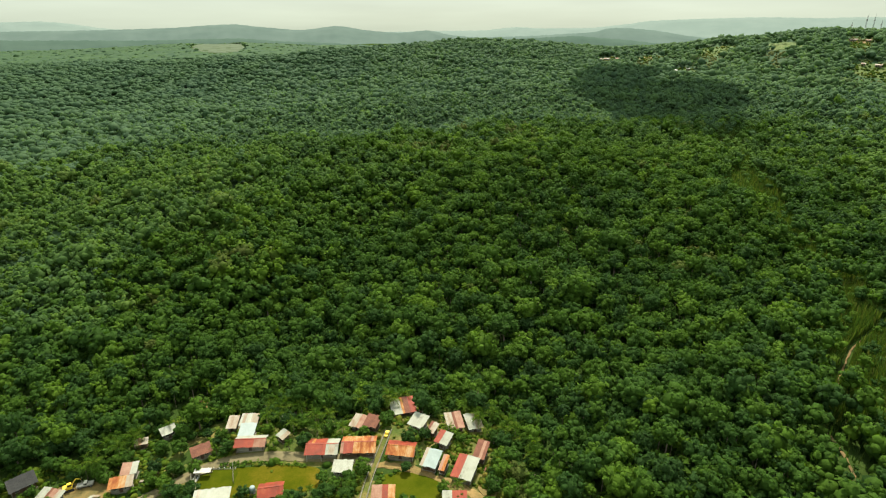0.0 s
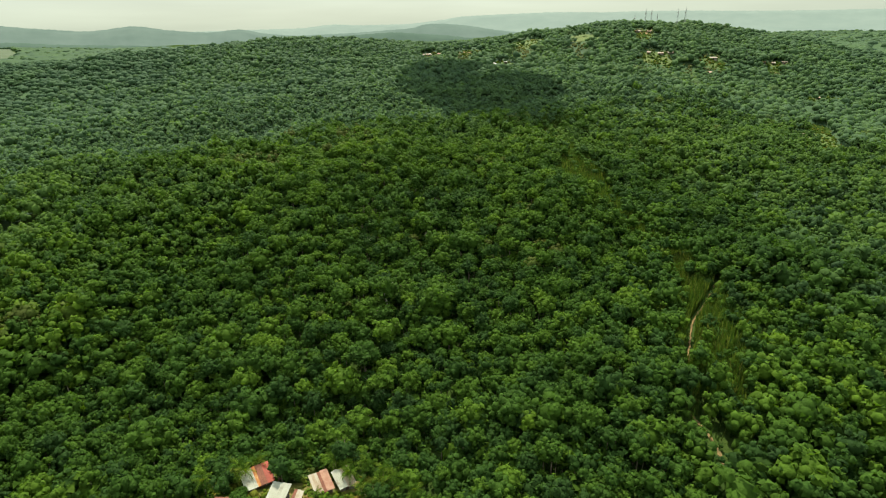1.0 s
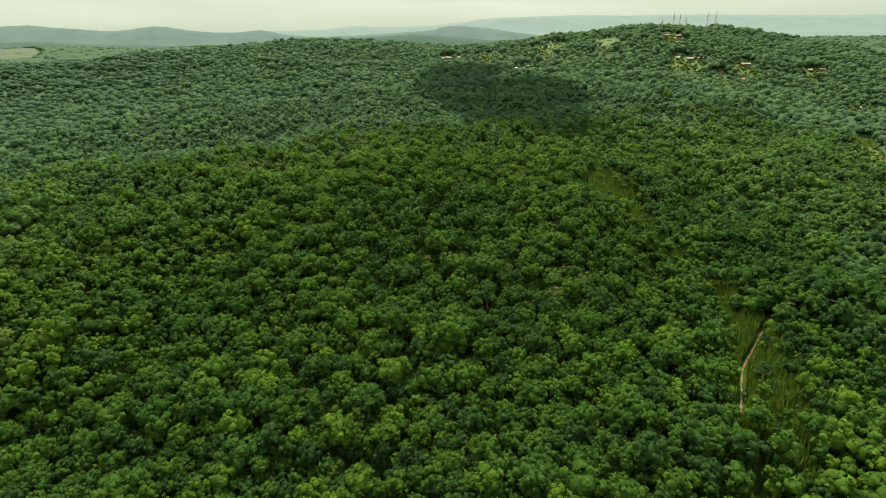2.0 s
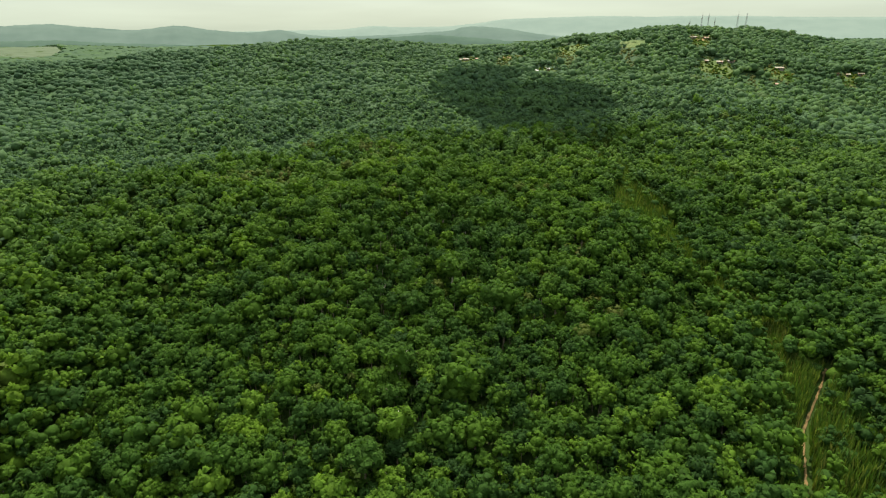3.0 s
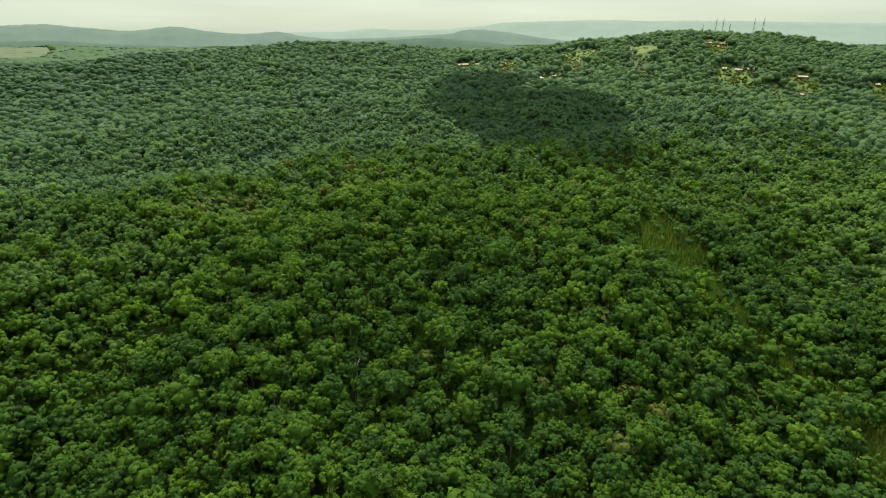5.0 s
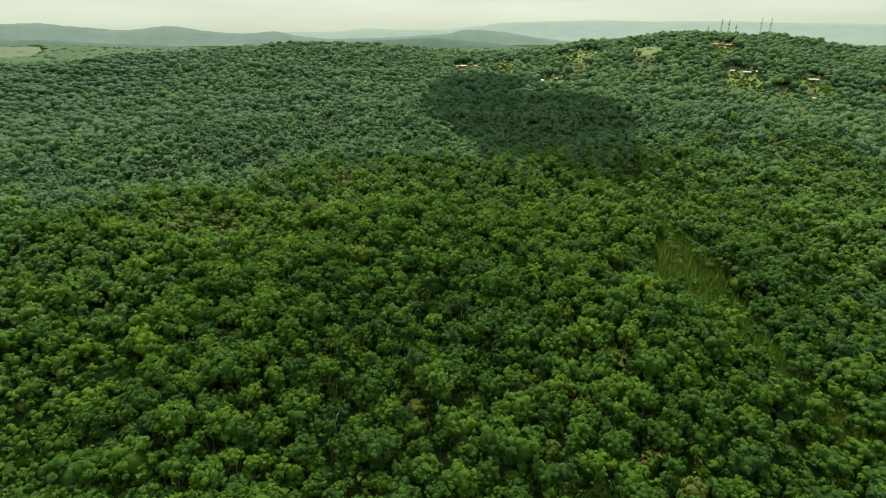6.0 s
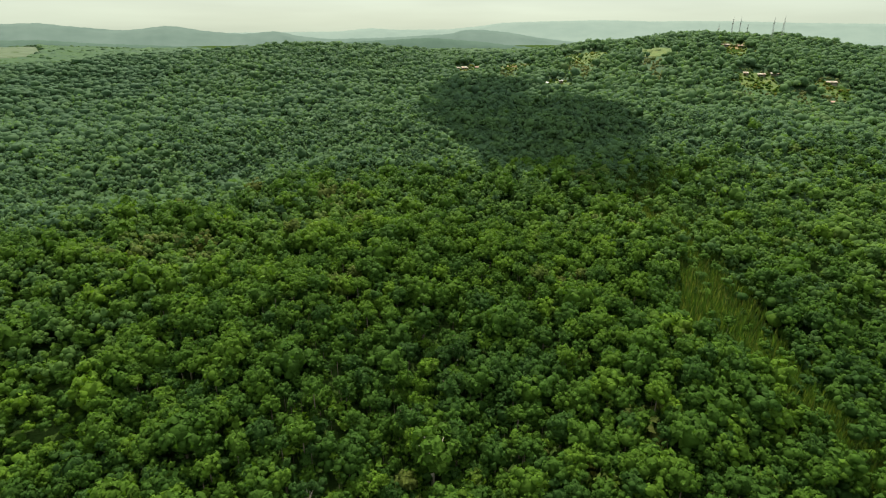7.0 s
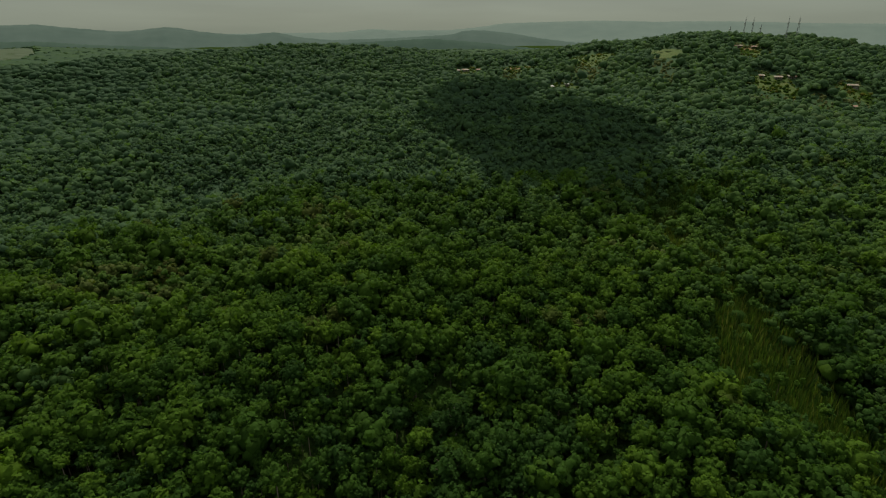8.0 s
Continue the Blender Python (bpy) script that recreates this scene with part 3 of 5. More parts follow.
def trunk_mass(name, trees, material, label):
    """Trunks for the trees of a mass: tapered, five-sided."""
    a = np.arange(5) * 2 * math.pi / 5
    V, F, n = [], [], 0
    x, y, z, r = trees[:, 0], trees[:, 1], trees[:, 2], trees[:, 3]
    g = ground_height(x, y) - 0.3
    lo = np.stack([x[:, None] + 0.07 * r[:, None] * np.cos(a), y[:, None] + 0.07 * r[:, None] * np.sin(a), np.repeat(g[:, None], 5, 1)], -1)
    hi = np.stack([x[:, None] + 0.03 * r[:, None] * np.cos(a), y[:, None] + 0.03 * r[:, None] * np.sin(a), np.repeat(z[:, None], 5, 1)], -1)
    v = np.concatenate([lo, hi], 1).reshape(-1, 3)
    q = np.array([[i, (i + 1) % 5, 5 + (i + 1) % 5, 5 + i] for i in range(5)])
    f = (q[None] + (np.arange(len(trees)) * 10)[:, None, None]).reshape(-1, 4)
    return tagged(new(name, flat_mesh(name, v, f, material)), label, "forest", kind="stuff")


def to_line(x, y, line):
    """Distance from points to a line of (x, y)."""
    best = np.full(np.shape(x), 1e9)
    for (ax, ay), (bx, by) in zip(line, line[1:]):
        dx, dy = bx - ax, by - ay
        k = np.clip(((x - ax) * dx + (y - ay) * dy) / (dx * dx + dy * dy), 0, 1)
        best = np.minimum(best, np.hypot(x - ax - k * dx, y - ay - k * dy))
    return best


STRIP = [(0, 120), (75, 300)]           # the stretch of forest that is passed nearest


def crest_line(x):
    """Where the near ridge runs: y of its crest at x."""
    return np.interp(x, [-300, -90, 0, 66, 120, 200, 420], [402, 407, 432, 452, 438, 412, 398])


def in_village(x, y):
    e = np.hypot((x + 34) / 62, (y - 116) / 34)
    e2 = np.hypot((x + 98) / 28, (y - 108) / 19)
    e = np.minimum(e, np.minimum(np.hypot((x + 13) / 7, (y - 145) / 7), np.hypot((x + 79.6) / 5.5, (y - 147.5) / 10)))
    e = np.where(y < 94, 9, e)
    e2 = np.where(y < 94, 9, e2)
    return (e < 1 + 0.06 * np.sin(x / 5) + 0.05 * np.sin(y / 3)) | (e2 < 1)


CLEARINGS = [(419, 740, 18, 28), (352, 776, 24, 28), (270, 781, 18, 22), (229, 807, 17, 26), (277, 673, 12, 20), (460, 635, 20, 22), (504, 725, 18, 20), (525, 610, 16, 16),
             (599, 591, 16, 9), (565, 491, 20, 12), (558, 431, 24, 10), (411, 375, 6, 18), (388, 339, 12, 16)]

for k, (cx, cy, rx, ry) in enumerate(CLEARINGS[1:10]):
    patch("scrub_clearing", cx, cy, rx * 0.95, ry * 0.95, 15 * k, 0.5, SCRUB, "yellow-green scrub and grass round hillside houses", 2.0)


YOUNG = [((395, 712), (372, 668), 13), ((431, 738), (412, 706), 9), ((337, 748), (305, 690), 14), ((515, 742), (488, 700), 13), ((470, 648), (440, 605), 15), ((532, 618), (505, 585), 12),
         ((228, 824), (212, 770), 11), ((256, 754), (246, 725), 11), ((597, 590), (570, 562), 10), ((485, 603), (470, 585), 10)]       # strips of low young growth below the hill houses


def young(x, y):
    """Distance to the nearest such strip: below 1 inside it."""
    return np.min([to_line(x, y, [a, b]) / w for a, b, w in YOUNG], 0) - 0.22 * np.sin(x / 4.1 + y / 7) - 0.15 * np.sin(y / 3.3)


def scatter(spacing, seed, x0, x1, y0, y1, jitter=0.36):
    rnd = np.random.RandomState(seed)
    ys = np.arange(y0, y1, spacing * 0.87)
    xs = np.arange(x0, x1, spacing)
    X, Y = np.meshgrid(xs, ys)
    X = X + (np.arange(len(ys)) % 2)[:, None] * spacing / 2
    x, y = (X + spacing * jitter * rnd.randn(*X.shape)).ravel(), (Y + spacing * jitter * rnd.randn(*Y.shape)).ravel()
    seen = (x > -0.88 * y - 40) & (x < 1.5 * y + 60)
    open_ = in_village(x, y) | (to_line(x, y, TRAIL_LINE) < 2.4) | (to_line(x, y, TRAIL_NEAR) < 2.8)
    open_ |= (to_line(x, y, [(455, 398), (375, 308)]) < 9) | (to_line(x, y, [(476, 422), (512, 457)]) < 5)
    cane = to_line(x, y, CANE_LINE)
    wide = 5.5 + 4 * np.exp(-((y - 136) / 24) ** 2) + 2 * np.sin(x / 9) + 1.5 * np.sin(y / 13) + 12 * np.exp(-((y - 294) / 34) ** 2) + 1.5 * np.exp(-((y - 195) / 30) ** 2) + 10 * np.exp(-((y - 420) / 25) ** 2)
    open_ |= (cane < wide) & (rnd.rand(len(x)) < 0.6 + 0.38 * np.exp(-((y - 298) / 30) ** 2) + 0.14 * np.exp(-((y - 170) / 50) ** 2))
    for cx, cy, rx, ry in CLEARINGS:
        open_ |= (np.hypot((x - cx) / rx / 1.12, (y - cy + 4) / ry / 1.2) < 1) & (rnd.rand(len(x)) < 0.93)
    ok = seen & ~open_
    return x[ok], y[ok], rnd


def stand(x, y, rnd, radius, spread, height, jitter=1.5, most=4.3):
    """Rows for mass(): crowns of that mean radius whose middle is about height above the ground."""
    n = len(x)
    patchy = 0.5 + 0.5 * np.sin(x / 23 + 2 * np.sin(y / 31)) * np.sin(y / 19 + 1.5 * np.sin(x / 41))
    r = np.minimum(radius * np.exp(spread * rnd.randn(n)) * (0.85 + 0.3 * patchy), most)
    z = ground_height(x, y) + height * (0.64 + 0.48 * patchy) + jitter * rnd.randn(n) + 0.6 * (r - radius)
    return np.column_stack([x, y, z, r, rnd.rand(n) * 6.283, rnd.rand(n)])


x, y, rnd = scatter(3.55, 1, -420, 640, 40, 640)
d = to_line(x, y, STRIP)
d_mixed = d + 22 * np.sin(x / 19 + 2) * np.sin(y / 14) + 10 * rnd.randn(len(x))
rows = stand(x, y, rnd, 2.02, 0.40, 7.0, 1.45, 4.2)
edge = np.minimum(np.hypot((x + 34) / 62, (y - 116) / 34), np.hypot((x + 98) / 28, (y - 108) / 19))
rows[:, 2] -= 2.6 * np.clip((1.75 - edge) / 0.6, 0, 1)               # lower growth round the village
clumps = 0.5 + 0.5 * np.sin(x / 17 + 3 * np.sin(y / 26)) * np.sin(y / 21 + 2 * np.sin(x / 33))
tall = rnd.rand(len(rows)) < 0.02 + 0.09 * clumps
rows[tall, 3] = np.clip(rows[tall, 3] * 1.9, 3.2, 6.0) * np.where(edge[tall] < 1.6, 0.7, 1)
rows[tall, 5] = 0.3 + 0.7 * rows[tall, 5]
rows[tall, 2] += 0.8
cells = {}                              # crowns that a large one swallows
for i, (cx, cy) in enumerate(zip(x // 6, y // 6)):
    cells.setdefault((cx, cy), []).append(i)
swallowed = np.zeros(len(rows), bool)
for i in np.flatnonzero(tall):
    for cx in (-1, 0, 1):
        for cy in (-1, 0, 1):
            for j in cells.get((x[i] // 6 + cx, y[i] // 6 + cy), ()):
                if not tall[j] and math.hypot(x[i] - x[j], y[i] - y[j]) < 0.78 * rows[i, 3]:
                    swallowed[j] = True
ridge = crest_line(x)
rows[:, 5] = np.where(rows[:, 5] < 0.62, rows[:, 5] + 0.33 * np.exp(-((y - ridge + 72) / 78) ** 2), rows[:, 5])     # tints brightened along the ridge to stand for its sunlit crest
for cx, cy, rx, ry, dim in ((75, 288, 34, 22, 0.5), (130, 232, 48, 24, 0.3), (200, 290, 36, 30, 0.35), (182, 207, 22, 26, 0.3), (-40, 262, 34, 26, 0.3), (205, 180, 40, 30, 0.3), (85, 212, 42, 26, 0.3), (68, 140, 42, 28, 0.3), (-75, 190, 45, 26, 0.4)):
    rows[:, 5] = np.maximum(rows[:, 5] * (1 - dim * np.exp(-((x - cx) / rx) ** 2 - ((y - cy) / ry) ** 2)), 0)     # shade of the hollows painted in as darker leaf tints
brown = (np.hypot((x - 274) / 13, (y - 414) / 9) < 1) | (rnd.rand(len(x)) < 0.02)
rows[brown, 5] = 0.97
rows, x, y, d, d_mixed = rows[~swallowed], x[~swallowed], y[~swallowed], d[~swallowed], d_mixed[~swallowed]
single = d < 7.0
close = (d < 88) | (to_line(x, y, [(-112, 138), (-60, 175)]) < 34)
near, middle, wide = rows[close & ~single], rows[~close & (d_mixed < 175)], rows[~close & (d_mixed >= 175) & (d_mixed < 350)]
SINGLE = rows[single]
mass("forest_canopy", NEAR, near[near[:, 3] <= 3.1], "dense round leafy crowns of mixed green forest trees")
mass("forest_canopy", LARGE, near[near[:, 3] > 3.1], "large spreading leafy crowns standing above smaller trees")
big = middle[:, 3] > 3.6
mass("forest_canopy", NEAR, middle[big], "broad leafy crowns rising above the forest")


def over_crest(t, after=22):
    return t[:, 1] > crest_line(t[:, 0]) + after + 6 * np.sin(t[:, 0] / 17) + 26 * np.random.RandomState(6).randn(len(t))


middle = middle[~big]
behind = over_crest(middle)
# slightly larger crowns, tints drawn together to stand for haze
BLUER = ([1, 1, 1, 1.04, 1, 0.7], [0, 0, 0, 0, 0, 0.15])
upper = over_crest(middle, -105) & ~behind
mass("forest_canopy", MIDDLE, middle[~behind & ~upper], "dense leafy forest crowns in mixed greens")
mass("forest_canopy", MIDDLE, middle[upper], "leafy ridge-top crowns, painted paler for haze and sunlight", HALF_HAZED_LEAVES)
mass("forest_canopy", MIDDLE, middle[behind] * BLUER[0] + BLUER[1], "leafy forest crowns just behind the ridge, painted bluish for haze", HAZED_LEAVES)
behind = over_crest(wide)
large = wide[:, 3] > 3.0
mass("forest_canopy", MIDDLE, wide[large & ~behind], "broad leafy crowns among smaller ones on the near slopes", HALF_HAZED_LEAVES)
mass("forest_canopy", WIDE, wide[~behind & ~large], "rounded forest crowns covering the near slopes", HALF_HAZED_LEAVES)
mass("forest_canopy", WIDE, wide[behind] * BLUER[0] + BLUER[1], "rounded forest crowns behind the ridge, painted bluish for haze", HAZED_LEAVES)
trunk_mass("forest_trunks", near, BARK, "slender brown trunks under the forest canopy")
x, y, rnd = scatter(4.4, 2, -1250, 1000, 60, 1380, 0.5)
d = to_line(x, y, STRIP)
far = (d + 34 * np.sin(x / 19 + 2) * np.sin(y / 14) + 14 * rnd.randn(len(x)) >= 345) & ((y < 1110) | (x < -340)) & (x < 575 + (1085 - y) * 1.15 + 40)
# tint range narrowed in place of the contrast that haze takes away
rows = stand(x, y, rnd, 2.85, 0.34, 5.5, 0.8, 5.4) * [1, 1, 1, 1, 1, 0.6] + [0, 0, 0, 0, 0, 0.2]
rows[:, 5] = np.clip(rows[:, 5] + 0.22 * np.clip((x - 220) / 120, 0, 1), 0, 0.93)       # paler leaf tint on the mast hill
d = d + 60 * rnd.randn(len(d))
grown = young(x, y) > 1
fresh = rows[far & ~grown] * [1, 1, 1, 0.5, 1, 1]
fresh[:, 2] = ground_height(fresh[:, 0], fresh[:, 1]) + 0.5 + 0.5 * fresh[:, 3]
mass("young_growth", HILL, fresh, "pale yellow-green young growth below the hillside houses", YOUNG_LEAVES, "scrub")
far &= grown
fuller = far & ((d < 540) | ((d < 720) & (x > -110)))
mass("far_forest", HILL, rows[fuller], "leafy green forest crowns covering the hill slopes", HAZED_LEAVES, "far woods")
mass("far_forest", BLUNT, (rows * [1, 1, 1, 1.25, 1, 0.7])[far & ~fuller & (rnd.rand(len(d)) < 0.56)], "distant unbroken green forest covering the hills", HAZED_LEAVES, "far woods")
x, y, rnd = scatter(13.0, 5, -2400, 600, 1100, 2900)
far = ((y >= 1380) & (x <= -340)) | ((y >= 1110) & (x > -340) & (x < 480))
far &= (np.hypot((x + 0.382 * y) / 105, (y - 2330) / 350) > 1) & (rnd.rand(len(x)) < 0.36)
mass("distant_forest", BLUNT, stand(x, y, rnd, 6.5, 0.25, 3.0, 1.0, 10)[far], "dark wooded valley stretching towards the far hills", HAZED_LEAVES, "far woods")
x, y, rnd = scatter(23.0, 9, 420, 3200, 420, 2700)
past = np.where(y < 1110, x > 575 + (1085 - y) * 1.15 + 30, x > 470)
mass("distant_forest", BLUNT, stand(x, y, rnd, 10, 0.25, 1.0, 1.5, 16)[past], "wooded lowland beyond the mast hill", HAZED_LEAVES, "far woods")


def understorey(name, gx, gy, lift, jitter, label, bare, gaps=None):
    """A closed canopy of leaves over the land. bare(x, y) tells where it is missing, gaps(x, y) where it comes down to the ground."""
    X, Y = np.meshgrid(gx, gy)
    x, y = X.ravel(), Y.ravel()
    rnd = np.random.RandomState(17)
    x, y = x + 1.1 * rnd.randn(len(x)), y + 1.1 * rnd.randn(len(y))
    patchy = 0.5 + 0.5 * np.sin(x / 23 + 2 * np.sin(y / 31)) * np.sin(y / 19 + 1.5 * np.sin(x / 41))
    away, behind = to_line(x, y, STRIP), np.clip((y - crest_line(x)) / 30, -1, 1)
    taller = np.where(behind > 0, 1.6, 2.6) * np.clip((360 - away) / 40, 0, 1) * behind
    z = ground_height(x, y) + (lift + taller) * (0.64 + 0.48 * patchy) + jitter * rnd.randn(len(x))
    if gaps:
        z = np.where(gaps(x, y), ground_height(x, y) - 0.6, z)
    z = ground_height(x, y) + 0.4 + (z - ground_height(x, y) - 0.4) * np.clip((young(x, y) - 0.8) / 1.6, 0, 1)
    f = grid_faces(len(gy), len(gx))
    f = f[~bare(x, y)[f].any(1)]
    me = flat_mesh(name, np.stack([x, y, z], -1), f, HAZED_LEAVES, True)
    col = np.ones((len(f), 4), np.float32)
    col[:, 0], col[:, 1] = rnd.uniform(0.15, 0.7, len(f)) + 0.2 * np.clip((x[f[:, 0]] - 220) / 120, 0, 1), rnd.uniform(0.3, 0.6, len(f))
    me.attributes.new("chance", "FLOAT_COLOR", "FACE").data.foreach_set("color", col.ravel())
    return tagged(new(name, me), label, "forest", kind="stuff")


def bare_hill(x, y):
    """The village, the near slope and what lies beyond the hills' edge."""
    return in_village(x, y) | (to_line(x, y, STRIP) < 190) | (x < -0.88 * y - 60) | (x > 1.5 * y + 80)


def hill_gaps(x, y):
    """Clearings and tracks on the hills."""
    out = (to_line(x, y, CANE_LINE) < 13) | (to_line(x, y, TRAIL_LINE) < 12) | (to_line(x, y, [(455, 398), (375, 308)]) < 12)
    for cx, cy, rx, ry in CLEARINGS:
        out |= np.hypot((x - cx) / (rx + 4), (y - cy + 4) / (ry + 4)) < 1
    return out


def bare_valley(x, y):
    out = ~(((y >= 1350) & (x <= -320)) | ((y >= 1090) & (x > -360) & (x < 500)))
    return out | (np.hypot((x + 0.382 * y) / 105, (y - 2330) / 350) < 1)


understorey("forest_understorey", stretched([(-1250, -420, 12), (-420, 640, 6), (640, 1001, 12)]), stretched([(60, 700, 6), (700, 1420, 10)]), 4.5, 0.6,
            "closed lower canopy of green leaves between taller crowns", bare_hill, hill_gaps)
understorey("distant_forest", np.arange(-2400, 600, 15.0), np.arange(1090, 2900, 21.0), 7.0, 1.3, "closed canopy of the far wooded valley", bare_valley)
understorey("distant_forest", np.arange(420, 3200, 24.0), np.arange(420, 2700, 24.0), 7.0, 1.3, "closed canopy of the lowland past the hill",
            lambda x, y: np.where(y < 1110, x < 575 + (1085 - y) * 1.15 + 20, x < 460))
x, y, rnd = scatter(4.3, 7, -420, 640, 60, 420)
d = to_line(x, y, STRIP)
low = stand(x, y, rnd, 2.4, 0.2, 3.7, 0.7)
by_village = to_line(x, y, [(-112, 138), (-60, 165), (20, 150)]) < 45
mass("forest_undergrowth", BLUNT, (low - [0, 0, 1.0, 0, 0, 0])[(d >= 88) & (d < 150) & ~by_village], "low leafy shrubs between the trees", category="shrubs")
low = low[(d < 88) | by_village]
low[:, 2] -= 1.6 * np.clip((1.75 - np.hypot((low[:, 0] + 34) / 62, (low[:, 1] - 116) / 34)) / 0.6, 0, 1)
mass("forest_undergrowth", SHRUB, low, "dark leafy shrubs filling gaps between the trees", category="shrubs")
rnd = np.random.RandomState(11)
X, Y = np.meshgrid(np.arange(-210, 215, 5.2), np.arange(-75, 62, 4.6))
x, y = (X + 1.7 * rnd.randn(*X.shape)).ravel(), (Y + 1.7 * rnd.randn(*Y.shape)).ravel()
beside = ((x < -0.88 * y - 40) | (x > 1.5 * y + 60) | (y < 40)) & ~in_village(x, y)
mass("forest_canopy", WIDE, stand(x, y, rnd, 3.0, 0.35, 5.5, 1.4, 5)[beside], "leafy crowns of the forest round the village")
x, y = rnd.uniform(-400, 400, 900), rnd.uniform(-300, 40, 900)
mass("far_forest", BLUNT, stand(x, y, rnd, 7, 0.25, 4.0, 1.0, 10)[(np.abs(x) > 205) | (y < -70)], "unbroken forest behind the village", HAZED_LEAVES, "far woods")
rnd = np.random.RandomState(14)
low = []
for cx, cy, rx, ry in CLEARINGS[1:]:
    n = int(rx * ry * 0.3)
    a, k = rnd.rand(n) * 6.283, np.sqrt(rnd.rand(n)) * 1.15
    x, y = cx + rx * k * np.cos(a), cy - 4 + ry * k * np.sin(a)
    r = rnd.uniform(0.8, 2.0, n)
    low.append(np.column_stack([x, y, ground_height(x, y) + 0.4 * r + 0.4, r, a, rnd.rand(n)]))
u = rnd.rand(260)
x, y = 455 - 80 * u + 6 * rnd.randn(260), 398 - 90 * u + 6 * rnd.randn(260)
low.append(np.column_stack([x, y, ground_height(x, y) + 0.7, rnd.uniform(0.6, 1.6, 260), u * 6.28, rnd.rand(260)]))
mass("hill_scrub", HILL, np.concatenate(low), "low yellow-green scrub on hillside clearings", WEEDS, "scrub")


# ---- tall cane along the overgrown cutting ----
def cane(name, label):
    rnd = np.random.RandomState(4)
    V, n = [], 0
    for (ax, ay), (bx, by) in zip(CANE_LINE, CANE_LINE[1:]):
        k = int(math.hypot(bx - ax, by - ay) * 150)
        u = rnd.rand(k)[:, None]
        p = np.array([ax, ay]) * (1 - u) + np.array([bx, by]) * u
        p = p + rnd.randn(k, 2) * (5.2 + 4 * np.exp(-((p[:, 1:] - 136) / 24) ** 2) + 7 * np.exp(-((p[:, 1:] - 294) / 34) ** 2) + 5 * np.exp(-((p[:, 1:] - 420) / 25) ** 2))
        p = p[to_line(p[:, 0], p[:, 1], TRAIL_LINE) > 1.3]
        z = ground_height(p[:, 0], p[:, 1])
        h = rnd.uniform(2.2, 6.0, len(p))
        a = rnd.rand(len(p)) * 6.283
        lean = rnd.randn(len(p), 2) * 0.5
        w = rnd.uniform(0.12, 0.3, len(p))
        dx, dy = np.cos(a) * w, np.sin(a) * w
        V.append(np.stack([np.column_stack([p[:, 0] - dx, p[:, 1] - dy, z - 0.1]), np.column_stack([p[:, 0] + dx, p[:, 1] + dy, z - 0.1]),
                           np.column_stack([p[:, 0] + lean[:, 0] * 0.4 + dx * 0.8, p[:, 1] + lean[:, 1] * 0.4 + dy * 0.8, z + h * 0.6]),
                           np.column_stack([p + lean, z + h])], 1).reshape(-1, 3))
    v = np.concatenate(V)
    me = flat_mesh(name, v, np.arange(len(v)).reshape(-1, 4), REED)
    me.attributes.new("chance", "FLOAT_COLOR", "FACE").data.foreach_set("color", rnd.rand(len(v)).astype(np.float32))
    return tagged(new(name, me), label, "tall grass", kind="stuff")


cane("tall_cane", "tall yellow-green cane grass filling an overgrown cutting")
rnd = np.random.RandomState(23)
u = rnd.rand(420) * (len(CANE_LINE) - 1)
line = np.array(CANE_LINE, float)
k = u.astype(int)
x, y = (line[k] + (u - k)[:, None] * (line[k + 1] - line[k]) + rnd.randn(420, 2) * 8).T
ok = to_line(x, y, TRAIL_LINE) > 2.2
r = np.clip(0.95 * np.exp(0.4 * rnd.randn(420)), 0.45, 2.0)
shrubs = np.column_stack([x, y, ground_height(x, y) + 0.9 * r + 0.5, r, rnd.rand(420) * 6.283, rnd.rand(420) ** 0.7])[ok]
mass("cane_shrubs", MIDDLE, shrubs, "small leafy shrubs and saplings among the cane", LEAVES, "shrubs")


# ---- parts ----
def part(name, mesh, parent, m=None, label=""):
    """A mesh, or a bmesh with its material, as one part of a thing."""
    ob = new(name, mesh)
    ob.parent = parent
    if m is not None:
        ob.matrix_basis = m
    return tagged(ob, label)


def thing(name, m, label, category, group=""):
    ob = new(name)
    ob.empty_display_size = 0.5
    ob.matrix_basis = m
    return tagged(ob, label, category, group)


def boxes(name, spans, material, bevel=0.0):
    """Joined boxes, each x0, x1, y0, y1, z0, z1."""
    bm = bmesh.new()
    for x0, x1, y0, y1, z0, z1 in spans:
        m = Matrix.Translation(((x0 + x1) / 2, (y0 + y1) / 2, (z0 + z1) / 2)) @ Matrix.Diagonal((x1 - x0, y1 - y0, z1 - z0, 1))
        bmesh.ops.create_cube(bm, size=1, matrix=m)
    if bevel:
        bmesh.ops.bevel(bm, geom=bm.edges[:], offset=bevel, segments=2, affect="EDGES")
    return finish(name, bm, material)


def finish(name, bm, material, smooth=False):
    me = bpy.data.meshes.new(name)
    bm.to_mesh(me)
    bm.free()
    for f in me.polygons:
        f.use_smooth = smooth
    me.materials.append(material)
    return me


